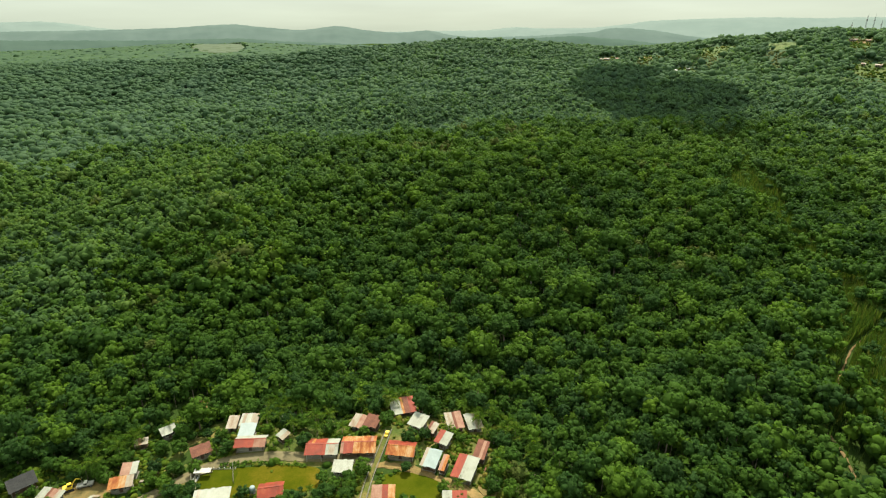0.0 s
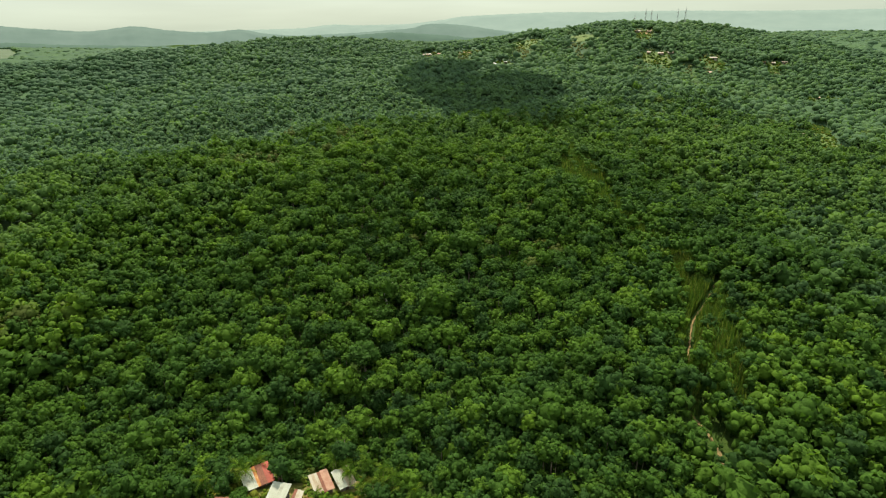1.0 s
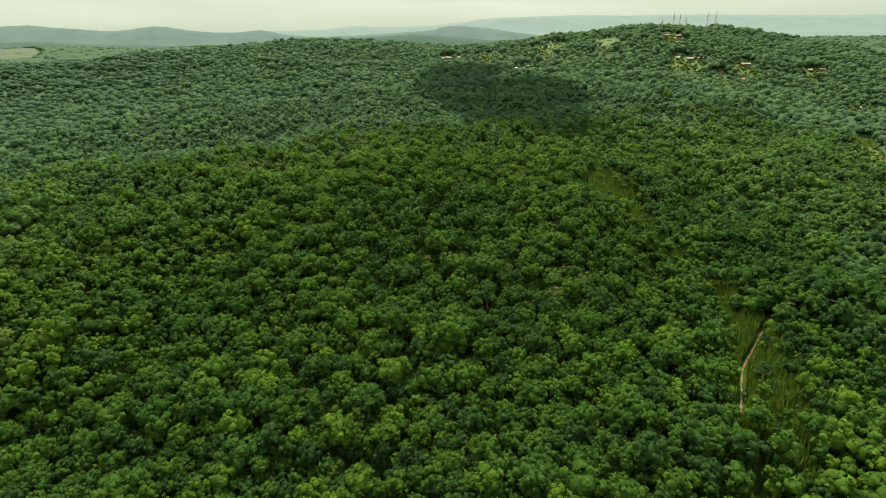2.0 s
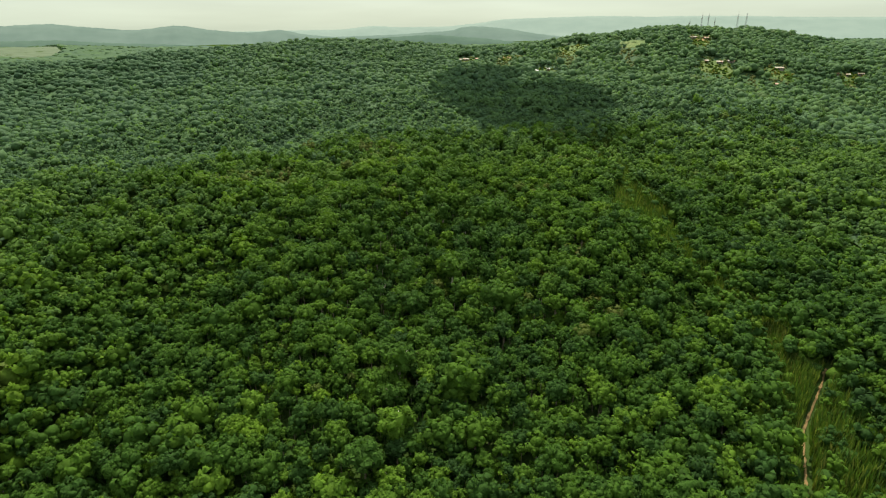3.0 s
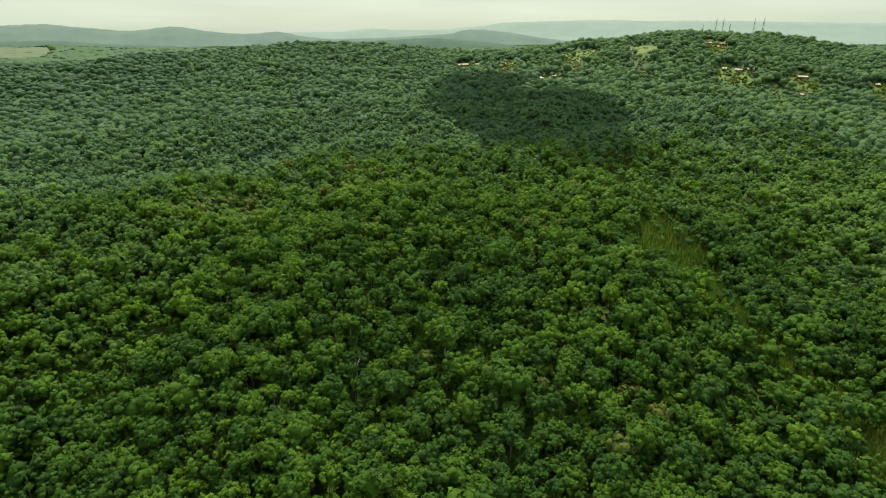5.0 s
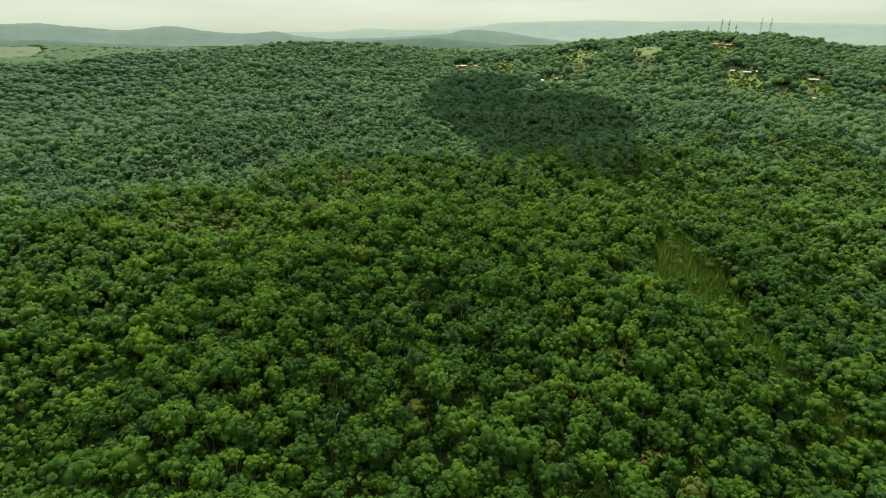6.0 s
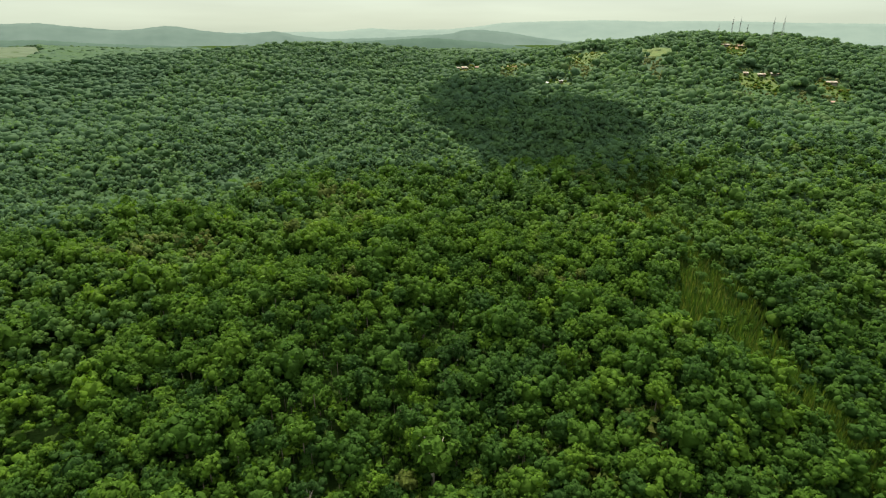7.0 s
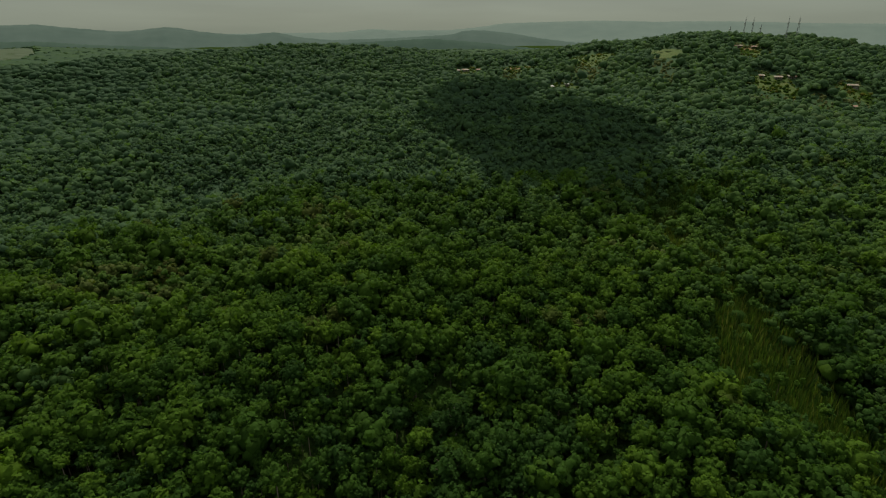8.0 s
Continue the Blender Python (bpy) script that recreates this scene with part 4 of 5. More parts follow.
def tube(bm, points, radii, sides=6):
    """A tapered tube through points."""
    rings = []
    for i, p in enumerate(points):
        p = Vector(p)
        d = Vector(points[min(i + 1, len(points) - 1)]) - Vector(points[max(i - 1, 0)])
        q = d.to_track_quat("Z", "Y")
        rings.append([bm.verts.new(p + q @ Vector((radii[i] * math.cos(a), radii[i] * math.sin(a), 0)))
                      for a in (2 * math.pi * k / sides for k in range(sides))])
    for r0, r1 in zip(rings, rings[1:]):
        for k in range(sides):
            bm.faces.new((r0[k], r0[(k + 1) % sides], r1[(k + 1) % sides], r1[k]))
    bm.faces.new(rings[0][::-1])
    bm.faces.new(rings[-1])


def drum(name, radius, height, material, sides=16, rim=0.06):
    bm = bmesh.new()
    tube(bm, [(0, 0, 0), (0, 0, height * 0.8), (0, 0, height * 0.95), (0, 0, height)], [radius, radius, radius * 0.8, radius * 0.35], sides)
    return finish(name, bm, material, True)


# ---- single trees ----
def trunk_mesh(seed, material, low, bare=False):
    """Trunk and limbs for a crown of radius 1 whose middle is at height 0; the foot is at -2.6."""
    rnd = random.Random(seed)
    bm = bmesh.new()
    tube(bm, [(0, 0, -2.6), (0.03, 0.02, -1.6), (-0.03, 0.03, -0.6), (0, 0, 0.3)], [0.10, 0.075, 0.055, 0.02], 7)
    for i in range(8 if bare else 5):
        a, z = 2.4 * i + rnd.uniform(-0.3, 0.3), rnd.uniform(-1.1, -0.2) if not bare else rnd.uniform(-0.9, 0.2)
        r = rnd.uniform(0.5, 0.85)
        mid = (0.45 * r * math.cos(a), 0.45 * r * math.sin(a), z + 0.3)
        tip = (r * math.cos(a + 0.2), r * math.sin(a + 0.2), z + 0.75)
        tube(bm, [(0, 0, z), mid, tip], [0.04, 0.03, 0.01], 5)
        if bare:
            tube(bm, [mid, (mid[0] * 1.5 + 0.1, mid[1] * 1.3, mid[2] + 0.5)], [0.02, 0.006], 4)
    return finish("trunk", bm, material, True)


TRUNKS = [trunk_mesh(i, PALE_BARK if i == 2 else BARK, -1) for i in range(3)]
CROWNS = [flat_mesh("crown", v, f, LEAVES_TREE) for v, f, c in FINE]
TREE_WORDS = ["broad round-crowned green forest tree in dense canopy", "wide leafy green tree with clustered crown lobes",
              "tall full-crowned green tree with drooping foliage", "flat-topped spreading green forest tree",
              "tall narrow leafy green forest tree", "dense cauliflower-crowned green forest tree"]
tree_kinds = []
for i in range(6):
    t = thing("tree", pose(0, 0, 0), TREE_WORDS[i], "tree", "forest trees")
    part("trunk", TRUNKS[i % 3], t)
    part("crown", CROWNS[i], t)
    tree_kinds.append(t)


def plant(kind, m, group="forest trees"):
    return tagged(copy_thing(tree_kinds[kind], m), group=group)


pick = random.Random(3)
for x, y, z, r, turn, c in SINGLE:
    g = float(ground_height(x, y))
    tall = min(max((z - g + 0.3) / 2.6, 0.8 * r), 1.4 * r)
    plant(pick.randrange(6), Matrix.Translation((x, y, g - 0.3 + 2.6 * tall)) @ pose(0, 0, 0, 0, 0, math.degrees(turn)) @ Matrix.Diagonal((r, r, tall, 1)))
VILLAGE_TREES = [(-21.6, 146.3, 3.2), (-17.6, 139.3, 2.2), (-5.6, 132.5, 2.0), (-21.9, 119.9, 2.5), (-10.3, 120.6, 1.6), (-3.7, 144.5, 3.0), (-0.2, 113.3, 1.8),
                 (4.1, 109.8, 1.7), (13.0, 117.2, 2.0), (-23.4, 134.5, 1.7), (-7.7, 156.1, 3.0), (14.3, 131.7, 2.2), (4.6, 131.0, 1.6), (-28.2, 150.1, 3.0),
                 (-77.0, 135.8, 2.9), (-75.1, 128.6, 2.6), (-46.9, 139.2, 2.6), (-40.0, 131.2, 2.0), (-52.0, 135.3, 1.8), (-53.8, 145.4, 3.0), (-42.4, 139.1, 2.6)]
YARD_TREES = [(-51.5, 111.5, 1.9), (-37.4, 109.8, 2.2), (-31.5, 110.8, 2.2), (-32.1, 116.5, 1.8), (-24.8, 110.5, 2.2), (-65.5, 131.4, 1.6), (-97.8, 137.5, 3.2),
              (-107.9, 129.1, 3.4), (-99.5, 127.4, 3.2), (-90.3, 123.6, 2.4), (-77.0, 115.9, 2.2), (-71.9, 120.6, 1.5), (-78.7, 121.2, 2.2), (-94.7, 121.3, 2.4),
              (-115.1, 127.1, 3.0), (-92.5, 136.2, 2.6), (-80.7, 128.9, 2.2), (-101.1, 120.9, 2.3), (-108.2, 122.6, 2.4), (-34.0, 136.0, 2.4), (15.5, 124.0, 2.4), (12.5, 112.5, 2.6), (15.5, 117.5, 3.0), (17.0, 110.5, 2.8), (19.5, 116.0, 3.0), (11.0, 106.5, 2.2), (18.5, 123.0, 2.8), (16.5, 129.5, 2.8),
              (21.0, 108.0, 3.0), (-25.2, 116.6, 2.0), (-28.6, 114.4, 1.8), (-24.4, 113.4, 1.9), (-67.5, 121.0, 2.0), (-73.2, 114.8, 2.2)]
for x, y, r in VILLAGE_TREES + YARD_TREES:
    plant(pick.randrange(6), Matrix.Translation((x, y, ground_height(x, y) + 1.2 * r)) @ pose(0, 0, 0, 0, 0, pick.uniform(0, 360)) @ Matrix.Diagonal((r, r, r * 0.8, 1)), "village trees")

dead = thing("dead_tree", Matrix.Translation((38, 262, ground_height(38, 262) + 6.6)) @ Matrix.Diagonal((2.2, 2.2, 2.5, 1)), "bare pale dead tree standing above the canopy", "tree")
part("trunk", trunk_mesh(9, PALE_BARK, -1, True), dead)


# ---- palms and bushes of the village ----
def frond_mesh(seed):
    rnd = random.Random(seed)
    bm = bmesh.new()
    pts = [Vector((0.02 + t * 2.2, 0, 0.9 * t - 1.7 * t * t)) for t in (i / 9 for i in range(10))]
    tube(bm, pts, [0.05 - 0.045 * i / 9 for i in range(10)], 4)
    for i in range(1, 10):
        for side in (-1, 1):
            p, l = pts[i], 0.75 * (1.15 - abs(i / 9 - 0.4)) * rnd.uniform(0.8, 1.1)
            a, b = bm.verts.new(p + Vector((-0.09, 0, 0))), bm.verts.new(p + Vector((0.09, 0, 0)))
            c = bm.verts.new(p + Vector((0.30, side * l, -0.28)))
            bm.faces.new((a, b, c))
    return finish("frond", bm, YARD_LEAVES)


FRONDS = [frond_mesh(i) for i in range(2)]
bm = bmesh.new()
tube(bm, [(0, 0, -0.3), (0.06, 0, 1.2), (0.1, 0.05, 2.6), (0.1, 0.05, 3.6)], [0.2, 0.15, 0.12, 0.1], 7)
STEM = finish("trunk", bm, BARK, True)


def palm(x, y, size):
    t = thing("palm", Matrix.Translation((x, y, ground_height(x, y))) @ pose(0, 0, 0, 0, 0, x * 77 % 360) @ Matrix.Scale(size, 4),
              "green feathery palm among the village houses", "palm", "village palms")
    part("trunk", STEM, t)
    for i in range(13):
        part("frond", FRONDS[i % 2], t, pose(0.1, 0.05, 3.55, 0, -38 * (i % 3) + 18, i * 360 / 13 + (i * 31) % 20))


for x, y, s in ((-50, 141, 1.0), (-44.5, 136, 1.1), (-37.5, 134.8, 1.0), (-35, 141, 1.2), (-48.5, 128.9, 0.8), (-44, 128.6, 0.7), (-64.5, 127.6, 0.7), (3.5, 113, 0.9),
                (14.5, 121.5, 1.0), (12.5, 133.5, 1.0), (-30, 135, 1.0), (1.5, 134.5, 0.7), (-92, 129.5, 0.9), (-39, 143, 1.1)):
    palm(x, y, s)

grove = random.Random(12)
for i in range(11):
    palm(grove.uniform(-56, -37), grove.uniform(139, 152), grove.uniform(1.0, 1.5))

edge = random.Random(31)
for _ in range(400):
    x, y = edge.uniform(-120, 26), edge.uniform(118, 158)
    ring = np.hypot((x + 34) / 62, (y - 116) / 34)
    if 0.93 < ring < 1.1 and edge.random() < 0.5:
        palm(x, y, edge.uniform(0.9, 1.5))

BUSH = [flat_mesh("bush", v * [1, 1, 0.75], f, YARD_LEAVES) for v, f, c in MIDDLE]


def bush(x, y, r, label, group):
    ob = new("bush", BUSH[int(abs(x * 7 + y * 3)) % 6])
    ob.matrix_basis = Matrix.Translation((x, y, ground_height(x, y) + 0.55 * r)) @ pose(0, 0, 0, 0, 0, x * 91 % 360) @ Matrix.Scale(r, 4)
    tagged(ob, label, "bush", group)


for i in range(22):
    bush(-61.5 + 1.1 * i, 123.3 + 0.5 * math.sin(i * 0.21) - (0.032 * (i - 7)) ** 2, 0.66 + 0.14 * math.sin(i * 2.2), "small round clipped bush in a roadside hedge row", "hedge bushes")

# ---- houses ----
def sheet_mesh(length, width, material):
    """One corrugated roof sheet; it lies along y, its middle at the origin."""
    n, t = 8, 0.025
    xs = [-width / 2 + width * i / n for i in range(n + 1)]
    bm = bmesh.new()
    rows = []
    for y in (-length / 2, length / 2):
        rows.append([bm.verts.new((x, y, 0.035 * (i % 2))) for i, x in enumerate(xs)])
    under = [[bm.verts.new(v.co - Vector((0, 0, t))) for v in r] for r in rows]
    for i in range(n):
        bm.faces.new((rows[0][i], rows[0][i + 1], rows[1][i + 1], rows[1][i]))
        bm.faces.new((under[0][i], under[1][i], under[1][i + 1], under[0][i + 1]))
    for a, b in ((rows[0], under[0]), (under[1], rows[1])):
        for i in range(n):
            bm.faces.new((a[i], b[i], b[i + 1], a[i + 1]))
    return finish("roof_sheet", bm, material)


SHEETS = {}


def roof(parent, w, y0, y1, z0, z1, sections, rnd, x_from=0.0):
    """Sheets from the eave at y0, z0 to the top at y1, z1. sections: share of the width and material."""
    length, tilt = math.hypot(y1 - y0, z1 - z0), math.degrees(math.atan2(z1 - z0, y1 - y0))
    x = -w / 2 + x_from
    for share, material in sections:
        n = max(1, round(share * w / 0.85))
        sw = share * w / n
        key = (round(length, 1), round(sw, 2), material.name)
        if key not in SHEETS:
            SHEETS[key] = sheet_mesh(length, sw * 1.05, material)
        for i in range(n):
            if material is not TIN_DARK and rnd.random() < 0.10:
                patched = TIN_STAIN if material in (TIN_WHITE, TIN_BLUE) else rnd.choice((TIN_BROWN, TIN_RUST, TIN_PINK))
                key = (round(length, 1), round(sw, 2), patched.name)
                if key not in SHEETS:
                    SHEETS[key] = sheet_mesh(length, sw * 1.05, patched)
            else:
                key = (round(length, 1), round(sw, 2), material.name)
            part("roof_sheet", SHEETS[key], parent, pose(x + (i + 0.5) * sw, (y0 + y1) / 2 + rnd.uniform(-0.12, 0.12), (z0 + z1) / 2 + 0.03 * (i % 2) + rnd.uniform(0, 0.02),
                                                         tilt + rnd.uniform(-0.8, 0.8), rnd.uniform(-1, 1), rnd.uniform(-0.8, 0.8)))
        x += share * w


def pierced_wall(x0, x1, y, thick, top, holes, material):
    """A wall along x with openings x0, x1, z0, z1 cut through it, in one piece."""
    xs = sorted({x0, x1, *(v for q in holes for v in q[:2])})
    zs = sorted({0.12, top, *(v for q in holes for v in q[2:])})
    bm = bmesh.new()
    grid = {(i, k): bm.verts.new((a, y, c)) for i, a in enumerate(xs) for k, c in enumerate(zs)}
    for i in range(len(xs) - 1):
        for k in range(len(zs) - 1):
            mx, mz = (xs[i] + xs[i + 1]) / 2, (zs[k] + zs[k + 1]) / 2
            if not any(a < mx < b and c < mz < e for a, b, c, e in holes):
                bm.faces.new((grid[i, k], grid[i + 1, k], grid[i + 1, k + 1], grid[i, k + 1]))
    back = bmesh.ops.extrude_face_region(bm, geom=bm.faces[:])["geom"]
    bmesh.ops.translate(bm, verts=[v for v in back if isinstance(v, bmesh.types.BMVert)], vec=(0, thick, 0))
    bmesh.ops.delete(bm, geom=[v for v in bm.verts if not v.link_faces], context="VERTS")
    bmesh.ops.recalc_face_normals(bm, faces=bm.faces[:])
    return finish("wall", bm, material)


HOMES = []                              # footprints: x, y, half diagonal


def house(x, y, w, d, turn, sections, label, walls=PLASTER, eave=2.25, rise=0.75, gable=False, top=None, porch=False, group="village houses"):
    """A small tin-roofed house; its front faces -y before the turn. sections: roof stripes along the front; top: those of the back slope."""
    rnd = random.Random(int(x * 13 + y * 7))
    c, s = math.cos(radians(turn)), math.sin(radians(turn))
    corners = [(x + c * a * w / 2 - s * b * d / 2, y + s * a * w / 2 + c * b * d / 2) for a in (-1, 1) for b in (-1, 1)]
    z = float(np.mean([ground_height(a, b) for a, b in corners])) + 0.1
    HOMES.append((x, y, math.hypot(w, d) / 2))
    h = thing("house", pose(x, y, z, 0, 0, turn), label, "house", group)
    iw, idp = w / 2 - min(0.6, 0.14 * w), d / 2 - min(0.95, 0.19 * d)
    front = eave if gable else min(eave, eave - 0.15 + (rise + 0.22) * (d / 2 - idp) / d)
    t = 0.15
    part("plinth", boxes("plinth", [(-iw - 0.2, iw + 0.2, -idp - 0.2, idp + 0.2, -1.2, 0.12)], BLOCK), h)
    hb = eave if gable else eave - 0.15 + (rise + 0.22) * (d / 2 + idp) / d
    doors = [(-0.45, 0.45)] if w > 3 else []
    holes = [(-iw * 0.75, -iw * 0.75 + 0.9), (iw * 0.75 - 0.9, iw * 0.75)] if w > 4 else []
    part("wall", pierced_wall(-iw, iw, -idp, t, front, [(a, b, 0.12, 1.95) for a, b in doors] + [(a, b, 1.0, 1.95) for a, b in holes], walls), h)
    part("wall", boxes("wall", [(-iw, iw, idp - t, idp, 0.12, hb)], walls), h)
    for sx in (-1, 1):
        bm = bmesh.new()
        tops = [(-idp, eave), (0, eave + rise), (idp, eave)] if gable else [(-idp, front), (idp, hb)]
        ring = [(-idp + t, 0.12), (idp - t, 0.12)] + [(min(max(a, -idp + t), idp - t), b) for a, b in tops[::-1]]
        x0, x1 = sx * iw, sx * (iw - t)
        va, vb = [bm.verts.new((x0, a, b)) for a, b in ring], [bm.verts.new((x1, a, b)) for a, b in ring]
        bm.faces.new(va if sx < 0 else va[::-1])
        bm.faces.new(vb[::-1] if sx < 0 else vb)
        for i in range(len(ring)):
            j = (i + 1) % len(ring)
            bm.faces.new((va[i], va[j], vb[j], vb[i]))
        part("wall", finish("wall", bm, walls), h)
    for a, b in doors:
        part("door", boxes("door", [(a + 0.03, b - 0.03, -idp + 0.04, -idp + 0.09, 0.12, 1.93)], DOOR, 0.01), h)
    for a, b in holes:
        win = part("window", boxes("window", [(a, a + 0.06, -idp - 0.02, -idp + 0.1, 1.0, 1.95), (b - 0.06, b, -idp - 0.02, -idp + 0.1, 1.0, 1.95), (a, b, -idp - 0.02, -idp + 0.1, 1.89, 1.95),
                                              (a, b, -idp - 0.05, -idp + 0.1, 1.0, 1.06), ((a + b) / 2 - 0.025, (a + b) / 2 + 0.025, -idp, -idp + 0.08, 1.06, 1.89)], WHITE), h)
        part("pane", boxes("pane", [(a + 0.06, b - 0.06, -idp + 0.04, -idp + 0.06, 1.06, 1.89)], GLASS), win)
    if gable:
        roof(h, w, -d / 2, 0.05, eave - 0.15, eave + rise + 0.05, sections, rnd)
        roof(h, w, d / 2, -0.05, eave - 0.15, eave + rise + 0.02, top or sections, rnd)
        part("ridge_cap", boxes("ridge_cap", [(-w / 2, w / 2, -0.16, 0.16, eave + rise + 0.07, eave + rise + 0.11)], sections[0][1]), h)
    else:
        roof(h, w, -d / 2, d / 2, eave - 0.1, eave + rise + 0.12, sections, rnd)
    for sx in (-1, 0, 1) if porch else (-1, 1):
        part("post", boxes("post", [(sx * (iw - 0.05) - 0.06, sx * (iw - 0.05) + 0.06, -d / 2 + 0.1, -d / 2 + 0.22, -0.6, eave - 0.14)], WHITE if porch else BOARDS), h)
    return h


house(-13, 146.3, 7.6, 7.0, 15, [(0.42, TIN_WHITE), (0.33, TIN_BROWN), (0.25, TIN_RED)], "house with white and rusty brown tin roof against the forest", BOARDS)
house(-25.6, 138.6, 4.4, 5.0, -20, [(0.5, TIN_STAIN), (0.5, TIN_PINK)], "small house with faded pinkish tin roof under trees", BLOCK)
house(-21.5, 138.2, 4.4, 4.6, -20, [(1.0, TIN_BROWN)], "low house with dull brown tin roof", BOARDS)
house(-7.7, 137.7, 5.0, 5.2, -27, [(1.0, TIN_WHITE)], "square house with clean white tin roof", BLOCK)
house(-3.4, 134.6, 2.6, 4.0, -27, [(1.0, TIN_STAIN)], "narrow lean-to shed with stained grey tin roof", BOARDS, 2.2, 0.5)
house(3.0, 138.0, 5.0, 6.6, 12, [(0.6, TIN_STAIN), (0.4, TIN_PINK)], "house with rust-stained whitish tin roof at forest edge", BOARDS)
house(8.7, 138.3, 4.6, 6.2, 14, [(0.5, TIN_WHITE), (0.5, TIN_STAIN)], "house with patched white tin sheets at forest edge", BLOCK)
house(-0.2, 130.2, 4.2, 4.6, -28, [(0.4, TIN_RED), (0.6, TIN_WHITE)], "little house with red and white tin roof", BLOCK)
house(-3.6, 122.7, 4.6, 6.2, -18, [(1.0, TIN_BLUE)], "house with pale bluish-white tin roof by the track", BOARDS)
house(-0.1, 121.4, 1.7, 5.6, -18, [(1.0, TIN_PINK)], "narrow rusty lean-to beside a pale-roofed house", BOARDS, 2.0, 0.4)
house(5.6, 119.3, 5.8, 8.0, -21, [(0.4, TIN_RED), (0.6, TIN_WHITE)], "house with red and white tin roof beside bare earth", BLOCK)
house(10.3, 126.0, 3.4, 6.6, -20, [(1.0, TIN_BROWN)], "dark weathered board shed with brown tin roof", BOARDS)
house(-34.2, 127.6, 9.2, 6.6, 1, [(0.25, TIN_RED), (0.37, TIN_RED), (0.38, TIN_WHITE)], "long roadside house with red and white tin roof", PLASTER, 2.35, 0.9, True, porch=True)
house(-24.1, 128.4, 9.8, 7.0, 1, [(0.36, TIN_RED), (0.64, TIN_RUST)], "long roadside house with streaked orange rusty roof", BOARDS, 2.35, 0.9, True, [(1.0, TIN_RUST)])
house(-12.0, 126.8, 8.0, 6.0, -7, [(1.0, TIN_RUST)], "house with orange rusted corrugated roof beside the lane", PLASTER, 2.35, 0.85, True, [(1.0, TIN_RED)])
house(-27.2, 119.6, 5.4, 4.2, 0, [(1.0, TIN_WHITE)], "white open porch house with pale grey roof and posts", PLASTER, 2.7, 0.3, False, None, True)
house(-15.4, 110.4, 6.0, 4.6, 2, [(0.45, TIN_PINK), (0.25, TIN_RED), (0.3, TIN_RUST)], "house with patched rusty red roof by the lawn", BLOCK)
house(2.6, 108.2, 6.2, 4.6, 0, [(0.4, TIN_WHITE), (0.6, TIN_RED)], "house with white and red tin roof below the track", PLASTER)
house(-57.6, 134.4, 4.6, 4.6, 2, [(1.0, TIN_BLUE)], "house with light blue tin roof among gardens", PLASTER)
house(-55.0, 129.6, 8.8, 5.0, 3, [(0.62, TIN_RED), (0.38, TIN_PINK)], "roadside house with red front roof and white back roof", PLASTER, 2.3, 0.75, True, [(1.0, TIN_WHITE)])
house(-63.8, 139.3, 3.2, 5.0, 4, [(1.0, TIN_STAIN)], "small house with weathered white roof below forest", BLOCK)
house(-59.0, 140.2, 5.4, 4.6, 2, [(0.6, TIN_WHITE), (0.4, TIN_STAIN)], "house with whitish tin roof below forest", BLOCK)
house(-68.4, 127.0, 5.4, 3.6, 33, [(1.0, TIN_BROWN)], "house with dull reddish-brown roof at the road bend", PLASTER)
house(-46.5, 132.2, 3.4, 3.0, -38, [(0.5, TIN_WHITE), (0.5, TIN_STAIN)], "tiny shed with striped white roof in a garden", BOARDS, 2.0, 0.4)
house(-58.3, 108.8, 9.0, 5.6, 10, [(1.0, TIN_WHITE)], "large white-roofed shed at the edge of the lawn", PLASTER, 2.8, 0.5)
house(-44.3, 112.0, 6.4, 5.2, 10, [(1.0, TIN_RED)], "house with plain red tin roof standing in the lawn", PLASTER, 2.35, 0.85, True)
house(-82.3, 136.8, 4.4, 3.0, 42, [(1.0, TIN_WHITE)], "small white-roofed house half hidden by trees", PLASTER)
house(-87.8, 131.8, 3.6, 2.4, 20, [(1.0, TIN_STAIN)], "small shed with greenish weathered roof under trees", BOARDS, 2.0, 0.4)
house(-85.0, 120.2, 4.2, 3.8, 12, [(0.6, TIN_PINK), (0.4, TIN_WHITE)], "house with pink and white roof by a dirt yard", PLASTER)
house(-84.6, 115.2, 6.0, 3.4, 15, [(0.7, TIN_RUST), (0.3, TIN_STAIN)], "low house with rusty patched roof by a dirt yard", PLASTER)
house(-111.4, 116.0, 6.4, 4.8, 45, [(1.0, TIN_DARK)], "long house with dark grey roof in the trees", BOARDS)
house(-100.6, 111.0, 6.6, 4.0, -12, [(0.35, TIN_WHITE), (0.35, TIN_PINK), (0.3, TIN_WHITE)], "house with white and pink roof by a dirt yard", PLASTER)

# the low white wall of the grass plot
wall = thing("garden_wall", Matrix.Translation((0, 0, float(ground_height(-66, 115)))), "low white concrete wall round the grass plot", "wall")
part("wall_side", boxes("wall_side", [(-67.0, -66.8, 107, 119.5, -0.8, 0.9)], WHITE, 0.02), wall)
part("wall_side", boxes("wall_side", [(-66.2, -66.0, 107, 119.5, -0.8, 0.7)], WHITE, 0.02), wall)
part("wall_side", boxes("wall_side", [(-66.0, -57.0, 121.6, 121.75, -0.8, 0.6)], BLOCK, 0.02), wall)
for i in range(7):
    part("post", boxes("post", [(-66.0 + 1.5 * i, -65.88 + 1.5 * i, 121.55, 121.8, -0.8, 1.1)], WHITE), wall)
slab = thing("garden_shelter", pose(-65.0, 119.6, float(ground_height(-65, 119.6)), 0, 0, 4), "flat white garden shelter on short posts", "shelter")
